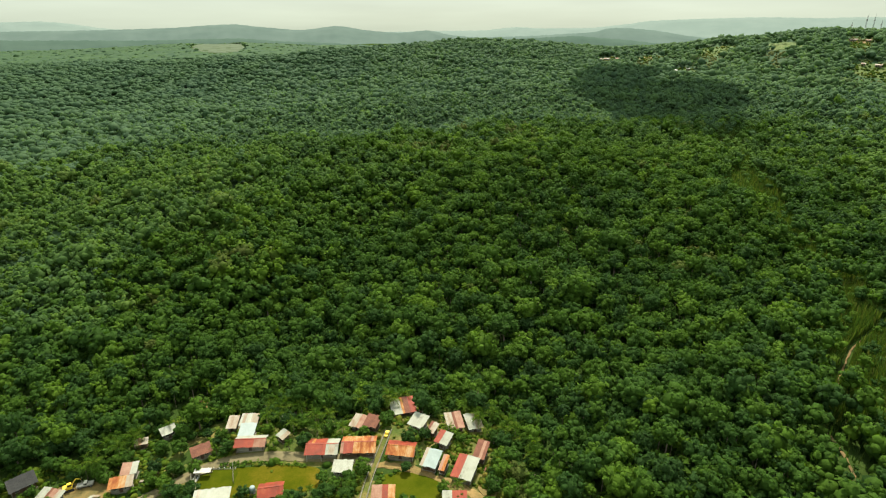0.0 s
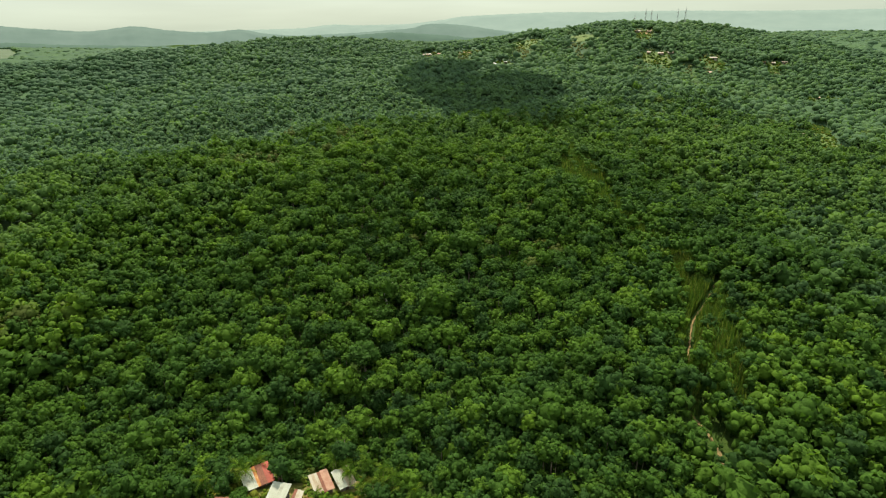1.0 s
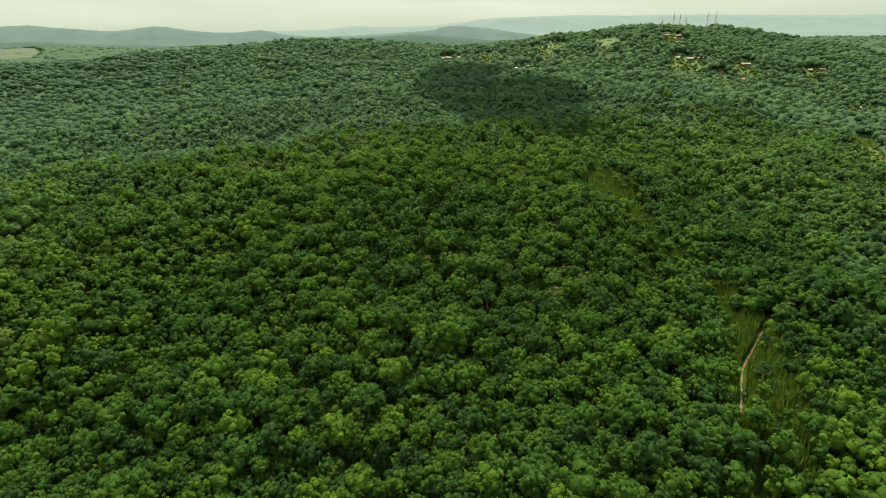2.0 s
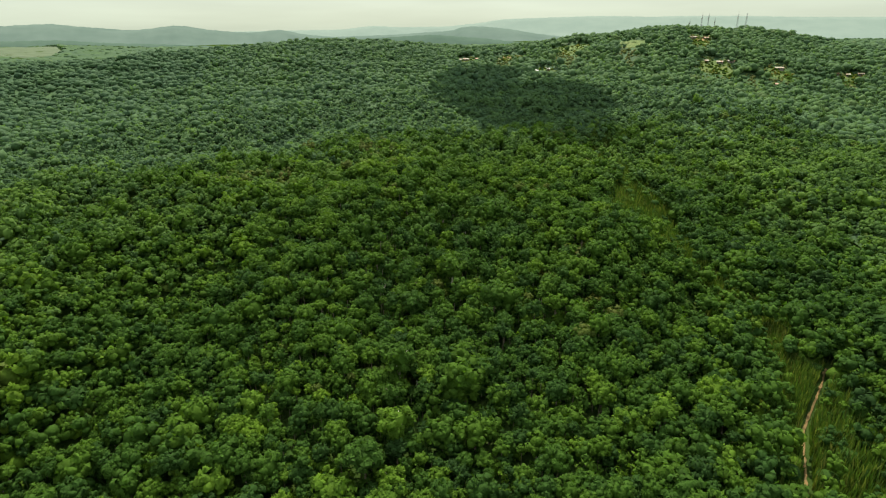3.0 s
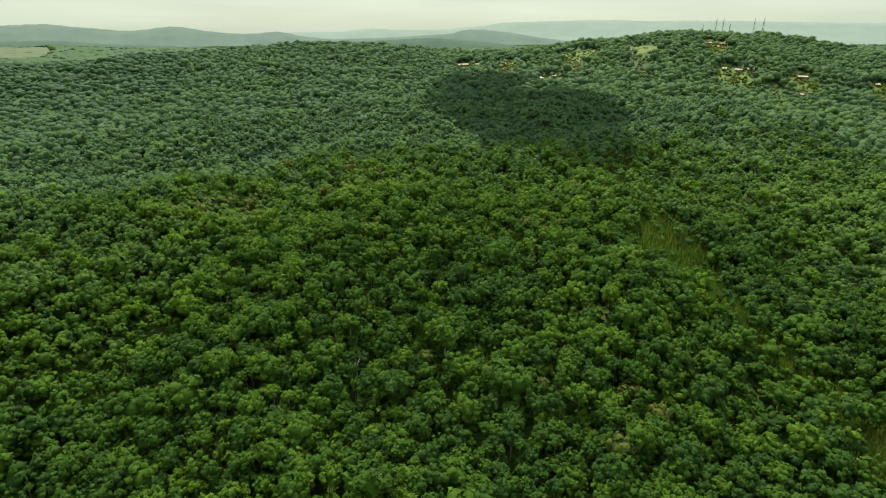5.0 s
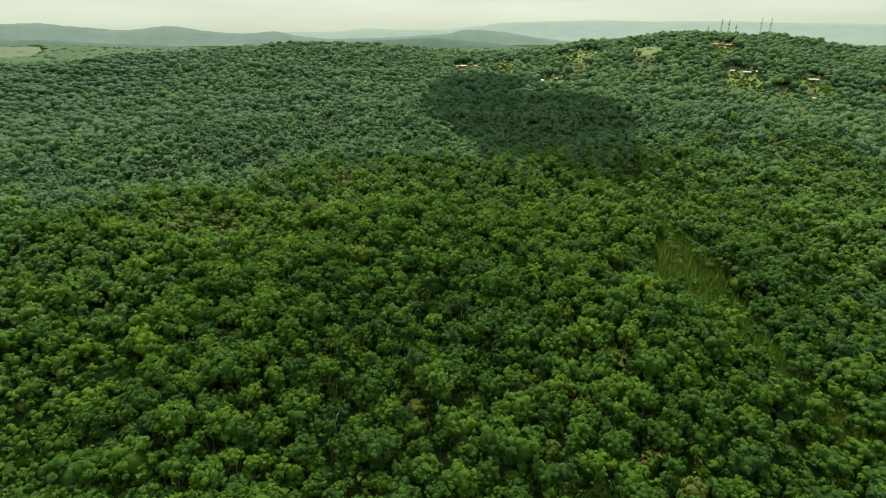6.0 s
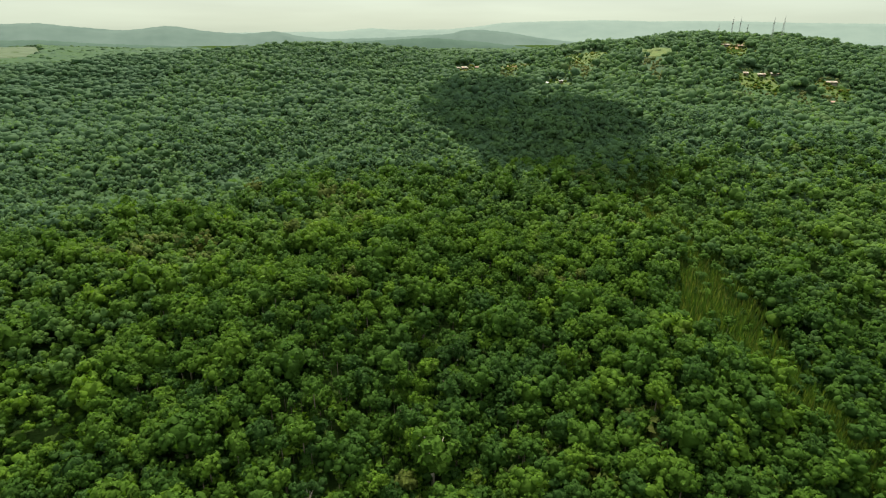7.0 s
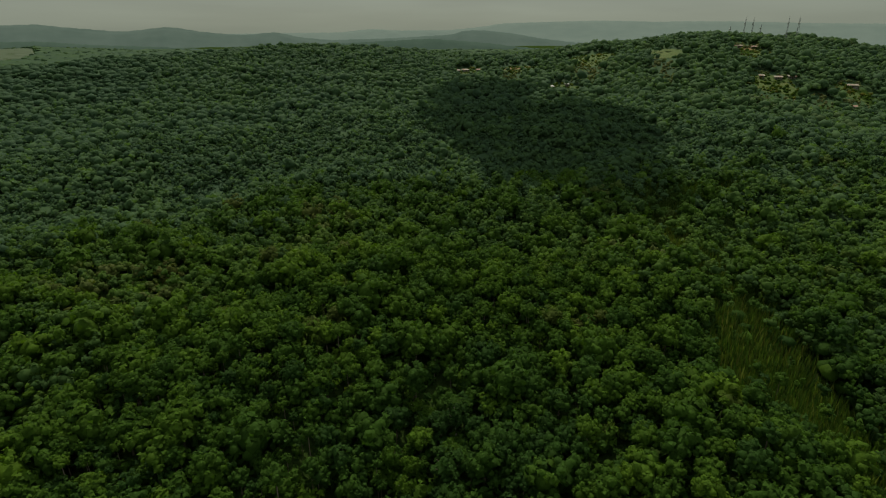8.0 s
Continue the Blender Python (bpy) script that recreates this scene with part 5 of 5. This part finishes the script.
part("roof", boxes("roof", [(-2.2, 2.2, -0.9, 0.9, 1.9, 2.0)], WHITE, 0.02), slab)
for a in (-2, 2):
    for b in (-0.75, 0.75):
        part("post", boxes("post", [(a - 0.05, a + 0.05, b - 0.05, b + 0.05, -0.4, 1.9)], BOARDS), slab)
tank = thing("water_tank", pose(-49.2, 112.4, float(ground_height(-49.2, 112.4))), "pale grey round water tank beside a red-roofed house", "tank")
part("stand", boxes("stand", [(-0.6, -0.45, -0.6, -0.45, -0.3, 1.4), (0.45, 0.6, -0.6, -0.45, -0.3, 1.4), (-0.6, -0.45, 0.45, 0.6, -0.3, 1.4), (0.45, 0.6, 0.45, 0.6, -0.3, 1.4), (-0.8, 0.8, -0.8, 0.8, 1.4, 1.5)], BLOCK), tank)
part("drum", drum("drum", 0.75, 1.6, TIN_BLUE), tank, pose(0, 0, 1.5))


# ---- gardens between the houses ----
def free(x, y, gap):
    """Whether a spot is clear of houses, roads and lawns."""
    p, q = np.array(x), np.array(y)
    lines = min(float(to_line(p, q, l)) for l in (ROAD_LINE, LANE_LINE, DIRT_LINE))
    lawns = np.hypot((x + 47.5) / 15, (y - 117.5) / 5.6) < 1 or np.hypot((x + 9) / 8.5, (y - 114.5) / 5.5) < 1 or np.hypot((x + 95) / 8, (y - 114) / 4.5) < 1 or np.hypot((x + 61) / 6, (y - 117.6) / 5) < 1
    return lines > 2.0 + gap and not lawns and bool(in_village(p, q)) and all(math.hypot(x - a, y - b) > r * 0.8 + gap for a, b, r in HOMES)


spots = random.Random(12)
planted = 0
for _ in range(4000):
    x, y = spots.uniform(-124, 26), spots.uniform(96, 150)
    if planted < 130 and free(x, y, 1.0):
        r = spots.uniform(1.2, 2.6)
        plant(spots.randrange(6), Matrix.Translation((x, y, ground_height(x, y) + 1.1 * r)) @ pose(0, 0, 0, 0, 0, spots.uniform(0, 360)) @ Matrix.Diagonal((r, r, r * 0.85, 1)), "village trees")
        planted += 1
    elif planted < 390 and free(x, y, 0.0):
        bush(x, y, spots.uniform(0.5, 1.3), "leafy green garden bush between village houses", "garden bushes")
        planted += 1


def weeds(name, label):
    """Low rank growth over the village ground, off the houses, roads and lawns."""
    rnd = np.random.RandomState(21)
    x, y = rnd.uniform(-126, 28, 15000), rnd.uniform(94, 158, 15000)
    keep = in_village(x, y)
    for line, half in ((ROAD_LINE, 2.2), (LANE_LINE, 1.8), (DIRT_LINE, 2.2)):
        keep &= to_line(x, y, line) > half
    for cx, cy, rx, ry in ((-47.5, 117.5, 14.5, 5.4), (-9, 114.5, 8.5, 5.4), (-95, 114, 8, 4.5), (-61, 117.6, 6, 5)):
        keep &= (np.hypot((x - cx) / rx, (y - cy) / ry) > 1) | (rnd.rand(len(x)) < 0.02)
    for cx, cy, r in HOMES:
        keep &= np.hypot(x - cx, y - cy) > r * 0.8
    keep &= rnd.rand(len(x)) < 0.45 + 0.5 * np.sin(x / 5 + np.sin(y / 4))
    x, y = x[keep], y[keep]
    r = np.clip(0.68 * np.exp(0.4 * rnd.randn(len(x))), 0.3, 1.5)
    return mass(name, HILL, np.column_stack([x, y, ground_height(x, y) + 0.15 * r, r, rnd.rand(len(x)) * 6.283, rnd.rand(len(x))]), label, WEEDS, "weeds")


weeds("village_weeds", "rank yellow-green weeds and low plants round the houses")
for x, y, s in ((-30, 113, 0.7), (-27, 115.2, 0.6), (-24, 113.5, 0.75), (-29, 109, 0.7), (-25, 109.5, 0.8), (-22, 116, 0.6), (-34.5, 112.5, 0.6), (-72, 113, 0.8), (-75, 108, 0.9), (16, 117, 1.0), (12.5, 113, 0.8)):
    palm(x, y, s)
scraps = random.Random(8)
SCRAP = [sheet_mesh(2.4, 0.9, m) for m in (TIN_BROWN, TIN_STAIN, TIN_RED, TIN_WHITE)]
for x, y in ((-9.6, 150.6), (-8.4, 149.4), (-8.8, 147.2), (-10.6, 151.6), (-7.9, 145.6), (-12.0, 151.4), (-29.6, 134.0), (-28.4, 135.2), (11.6, 121.6), (12.4, 129.8), (-90.5, 113.0), (-91.8, 111.8), (-80.4, 118.2)):
    ob = new("scrap_sheet", SCRAP[scraps.randrange(4)])
    ob.matrix_basis = pose(x, y, float(ground_height(x, y)) + 0.34, scraps.uniform(-9, 9), scraps.uniform(-9, 9), scraps.uniform(0, 180))
    tagged(ob, "loose rusty corrugated sheet lying in the weeds", "metal sheet", "scrap sheets")


for t in tree_kinds:                    # the patterns themselves are not planted
    for o in (*t.children, t):
        bpy.data.objects.remove(o)


# ---- walls and fence of the pond plot ----
def low_wall(x0, y0, x1, y1, height):
    long = math.hypot(x1 - x0, y1 - y0)
    w = thing("low_wall", pose((x0 + x1) / 2, (y0 + y1) / 2, float(min(ground_height(x0, y0), ground_height(x1, y1))) - 0.1, 0, 0, math.degrees(math.atan2(y1 - y0, x1 - x0))),
              "low whitewashed block wall along the pond plot", "wall", "plot walls")
    part("wall", boxes("wall", [(-long / 2, long / 2, -0.09, 0.09, 0, height)], PLASTER, 0.01), w)
    part("coping", boxes("coping", [(-long / 2 - 0.05, long / 2 + 0.05, -0.15, 0.15, height, height + 0.07)], CREAM, 0.015), w)


low_wall(-68.5, 119.8, -65.2, 112.1, 0.8)
low_wall(-67.0, 119.2, -64.0, 112.2, 0.8)
low_wall(-66.8, 119.6, -63.0, 120.8, 0.7)


def plot_fence(x0, y0, x1, y1, count):
    long = math.hypot(x1 - x0, y1 - y0)
    fence = thing("fence", pose(x0, y0, float(ground_height((x0 + x1) / 2, (y0 + y1) / 2)), 0, 0, math.degrees(math.atan2(y1 - y0, x1 - x0))), "pale post and rail fence across the lawn", "fence")
    for i in range(count):
        part("post", boxes("post", [(-0.07, 0.07, -0.07, 0.07, -0.3, 1.25)], BLOCK, 0.01), fence, pose(long * i / (count - 1), 0, 0))
    for z in (0.5, 1.05):
        part("rail", boxes("rail", [(0, long, -0.03, 0.03, z, z + 0.09)], BLOCK, 0.01), fence)


plot_fence(-58.2, 123.0, -55.8, 116.6, 5)


# ---- vehicles ----
def wheel(parent, x, y, r):
    bm = bmesh.new()
    tube(bm, [(0, -0.1, 0), (0, 0.1, 0)], [r, r], 14)
    w = part("wheel", finish("wheel", bm, RUBBER), parent, pose(x, y, r))
    bm = bmesh.new()
    tube(bm, [(0, -0.115, 0), (0, 0.115, 0)], [r * 0.5, r * 0.5], 10)
    part("rim", finish("rim", bm, STEEL), w)


def truck(x, y, turn, paint, label, size=1.0):
    """A small pickup, its nose to +x before the turn."""
    t = thing("pickup_truck", pose(x, y, float(ground_height(x, y)) + 0.12, 0, 0, turn) @ Matrix.Scale(size, 4), label, "truck")
    part("chassis", boxes("chassis", [(-1.9, 1.9, -0.7, 0.7, 0.4, 0.55)], RUBBER), t)
    part("bonnet", boxes("bonnet", [(0.85, 1.95, -0.75, 0.75, 0.55, 1.0)], paint, 0.06), t)
    cab = part("cab", boxes("cab", [(-0.35, 0.85, -0.75, 0.75, 0.55, 1.05), (-0.3, 0.6, -0.66, 0.66, 1.05, 1.6)], paint, 0.05), t)
    part("window", boxes("window", [(-0.2, 0.5, -0.69, 0.69, 1.1, 1.5)], GLASS), cab)
    part("windscreen", boxes("windscreen", [(0.58, 0.63, -0.58, 0.58, 1.1, 1.5)], GLASS), cab)
    part("bed", boxes("bed", [(-1.95, -0.4, -0.75, 0.75, 0.55, 0.65), (-1.95, -0.4, -0.75, -0.68, 0.65, 1.0), (-1.95, -0.4, 0.68, 0.75, 0.65, 1.0), (-1.95, -1.88, -0.68, 0.68, 0.65, 1.0)], paint, 0.02), t)
    for a in (-1.25, 1.3):
        for b in (-0.68, 0.68):
            wheel(t, a, b, 0.33)


truck(-16.9, 134.6, 80, YELLOW, "small yellow pickup truck parked on the lane", 0.68)
truck(-95.2, 116.6, 20, WHITE, "white pickup truck parked on the dirt yard")
digger = thing("digger", pose(-99.0, 115.4, float(ground_height(-99, 115.4)) + 0.1, 0, 0, 30), "yellow digger standing on the dirt yard", "digger")
for b in (-0.8, 0.8):
    part("track", boxes("track", [(-1.3, 1.3, b - 0.22, b + 0.22, 0.0, 0.6)], RUBBER, 0.12), digger)
part("body", boxes("body", [(-1.2, 0.9, -0.8, 0.8, 0.65, 1.35)], YELLOW, 0.08), digger)
cabin = part("cabin", boxes("cabin", [(-0.1, 0.9, -0.75, 0.1, 1.35, 2.3)], YELLOW, 0.05), digger)
part("window", boxes("window", [(0.0, 0.93, -0.78, 0.13, 1.55, 2.15)], GLASS), cabin)
bm = bmesh.new()
tube(bm, [(0.9, 0.35, 1.2), (2.0, 0.35, 2.6), (3.0, 0.35, 2.0)], [0.16, 0.14, 0.11], 4)
arm = part("arm", finish("arm", bm, YELLOW), digger)
bm = bmesh.new()
tube(bm, [(3.0, 0.35, 2.0), (3.2, 0.35, 1.0), (2.9, 0.35, 0.5)], [0.12, 0.2, 0.3], 6)
part("bucket", finish("bucket", bm, BLOCK), arm)


# ---- houses and masts on the hill ----
def hill_house(x, y, w, d, turn, sections, label):
    return house(x, y, w, d, turn, sections, label, BLOCK, 2.6, 0.7, False, group="hillside houses")


for i, (x, y, w, d, turn) in enumerate([(225, 819, 10, 7, 5), (237, 804, 9, 6, -8), (217, 820, 6, 5, 0), (268, 681, 6, 5, 20), (281, 677, 5, 4, -10), (508, 743, 11, 7, -20), (522, 736, 8, 6, -25),
                                        (461, 649, 6, 6, -30), (474, 643, 9, 6, -30), (487, 641, 9, 6, -28), (532, 618, 12, 6, -30), (497, 579, 5, 4, -20), (452, 769, 6, 5, -20), (609, 665, 9, 6, -35),
                                        (13, 946, 9, 6, 0), (-6, 918, 10, 6, 0), (589, 596, 6, 5, -40), (599, 591, 6, 5, -40), (614, 589, 8, 6, -40), (565, 491, 9, 6, -45), (564, 444, 7, 5, -45),
                                        (553, 418, 10, 6, -45), (672, 534, 6, 5, -45), (413, 372, 3, 3, -30)]):
    hill_house(x, y, w * 0.8, d * 0.85, turn, [(1.0, TIN_WHITE if i in (3, 4) else TIN_PINK if i % 5 == 1 else TIN_STAIN)], "small hillside house with pale white roof" if i in (3, 4) else "hillside house with faded pinkish tin roof" if i % 5 == 1 else "hillside house with stained grey tin roof")


def mast(x, y, height, base):
    """A lattice mast with three legs, braces and aerials."""
    m = thing("radio_mast", pose(x, y, float(ground_height(x, y)) - 0.5, 0, 0, x % 90), "tall grey steel lattice radio mast on the hilltop", "mast", "hilltop masts")
    feet = [(base * math.cos(a), base * math.sin(a)) for a in (0.5, 2.6, 4.7)]
    for fx, fy in feet:
        bm = bmesh.new()
        tube(bm, [(fx, fy, 0), (fx * 0.25, fy * 0.25, height)], [0.16, 0.10], 5)
        part("leg", finish("leg", bm, STEEL), m)
    steps = int(height / 2.6)
    for i in range(steps):
        for j in range(3):
            bm = bmesh.new()
            a, b = feet[j], feet[(j + 1) % 3]
            k0, k1 = 1 - 0.75 * i / steps, 1 - 0.75 * (i + 1) / steps
            tube(bm, [(a[0] * k0, a[1] * k0, height * i / steps), (b[0] * k1, b[1] * k1, height * (i + 1) / steps)], [0.07, 0.07], 4)
            part("brace", finish("brace", bm, STEEL), m)
    bm = bmesh.new()
    tube(bm, [(0, 0, height - 0.5), (0, 0, height + 3)], [0.08, 0.04], 5)
    part("aerial", finish("aerial", bm, STEEL), m)
    for a in (0.6, 2.4):
        part("dish", drum("dish", 0.8, 0.4, WHITE, 12), m, pose(0.7 * math.cos(a), 0.7 * math.sin(a), height * 0.8, 90, 0, math.degrees(a) + 90))


for x, y, height, base in ((541, 801, 17, 0.9), (556, 796, 25, 1.3), (561, 789, 25, 1.2), (567, 783, 20, 0.9), (597, 776, 28, 1.4), (604, 768, 28, 2.0)):
    mast(x, y, height, base)
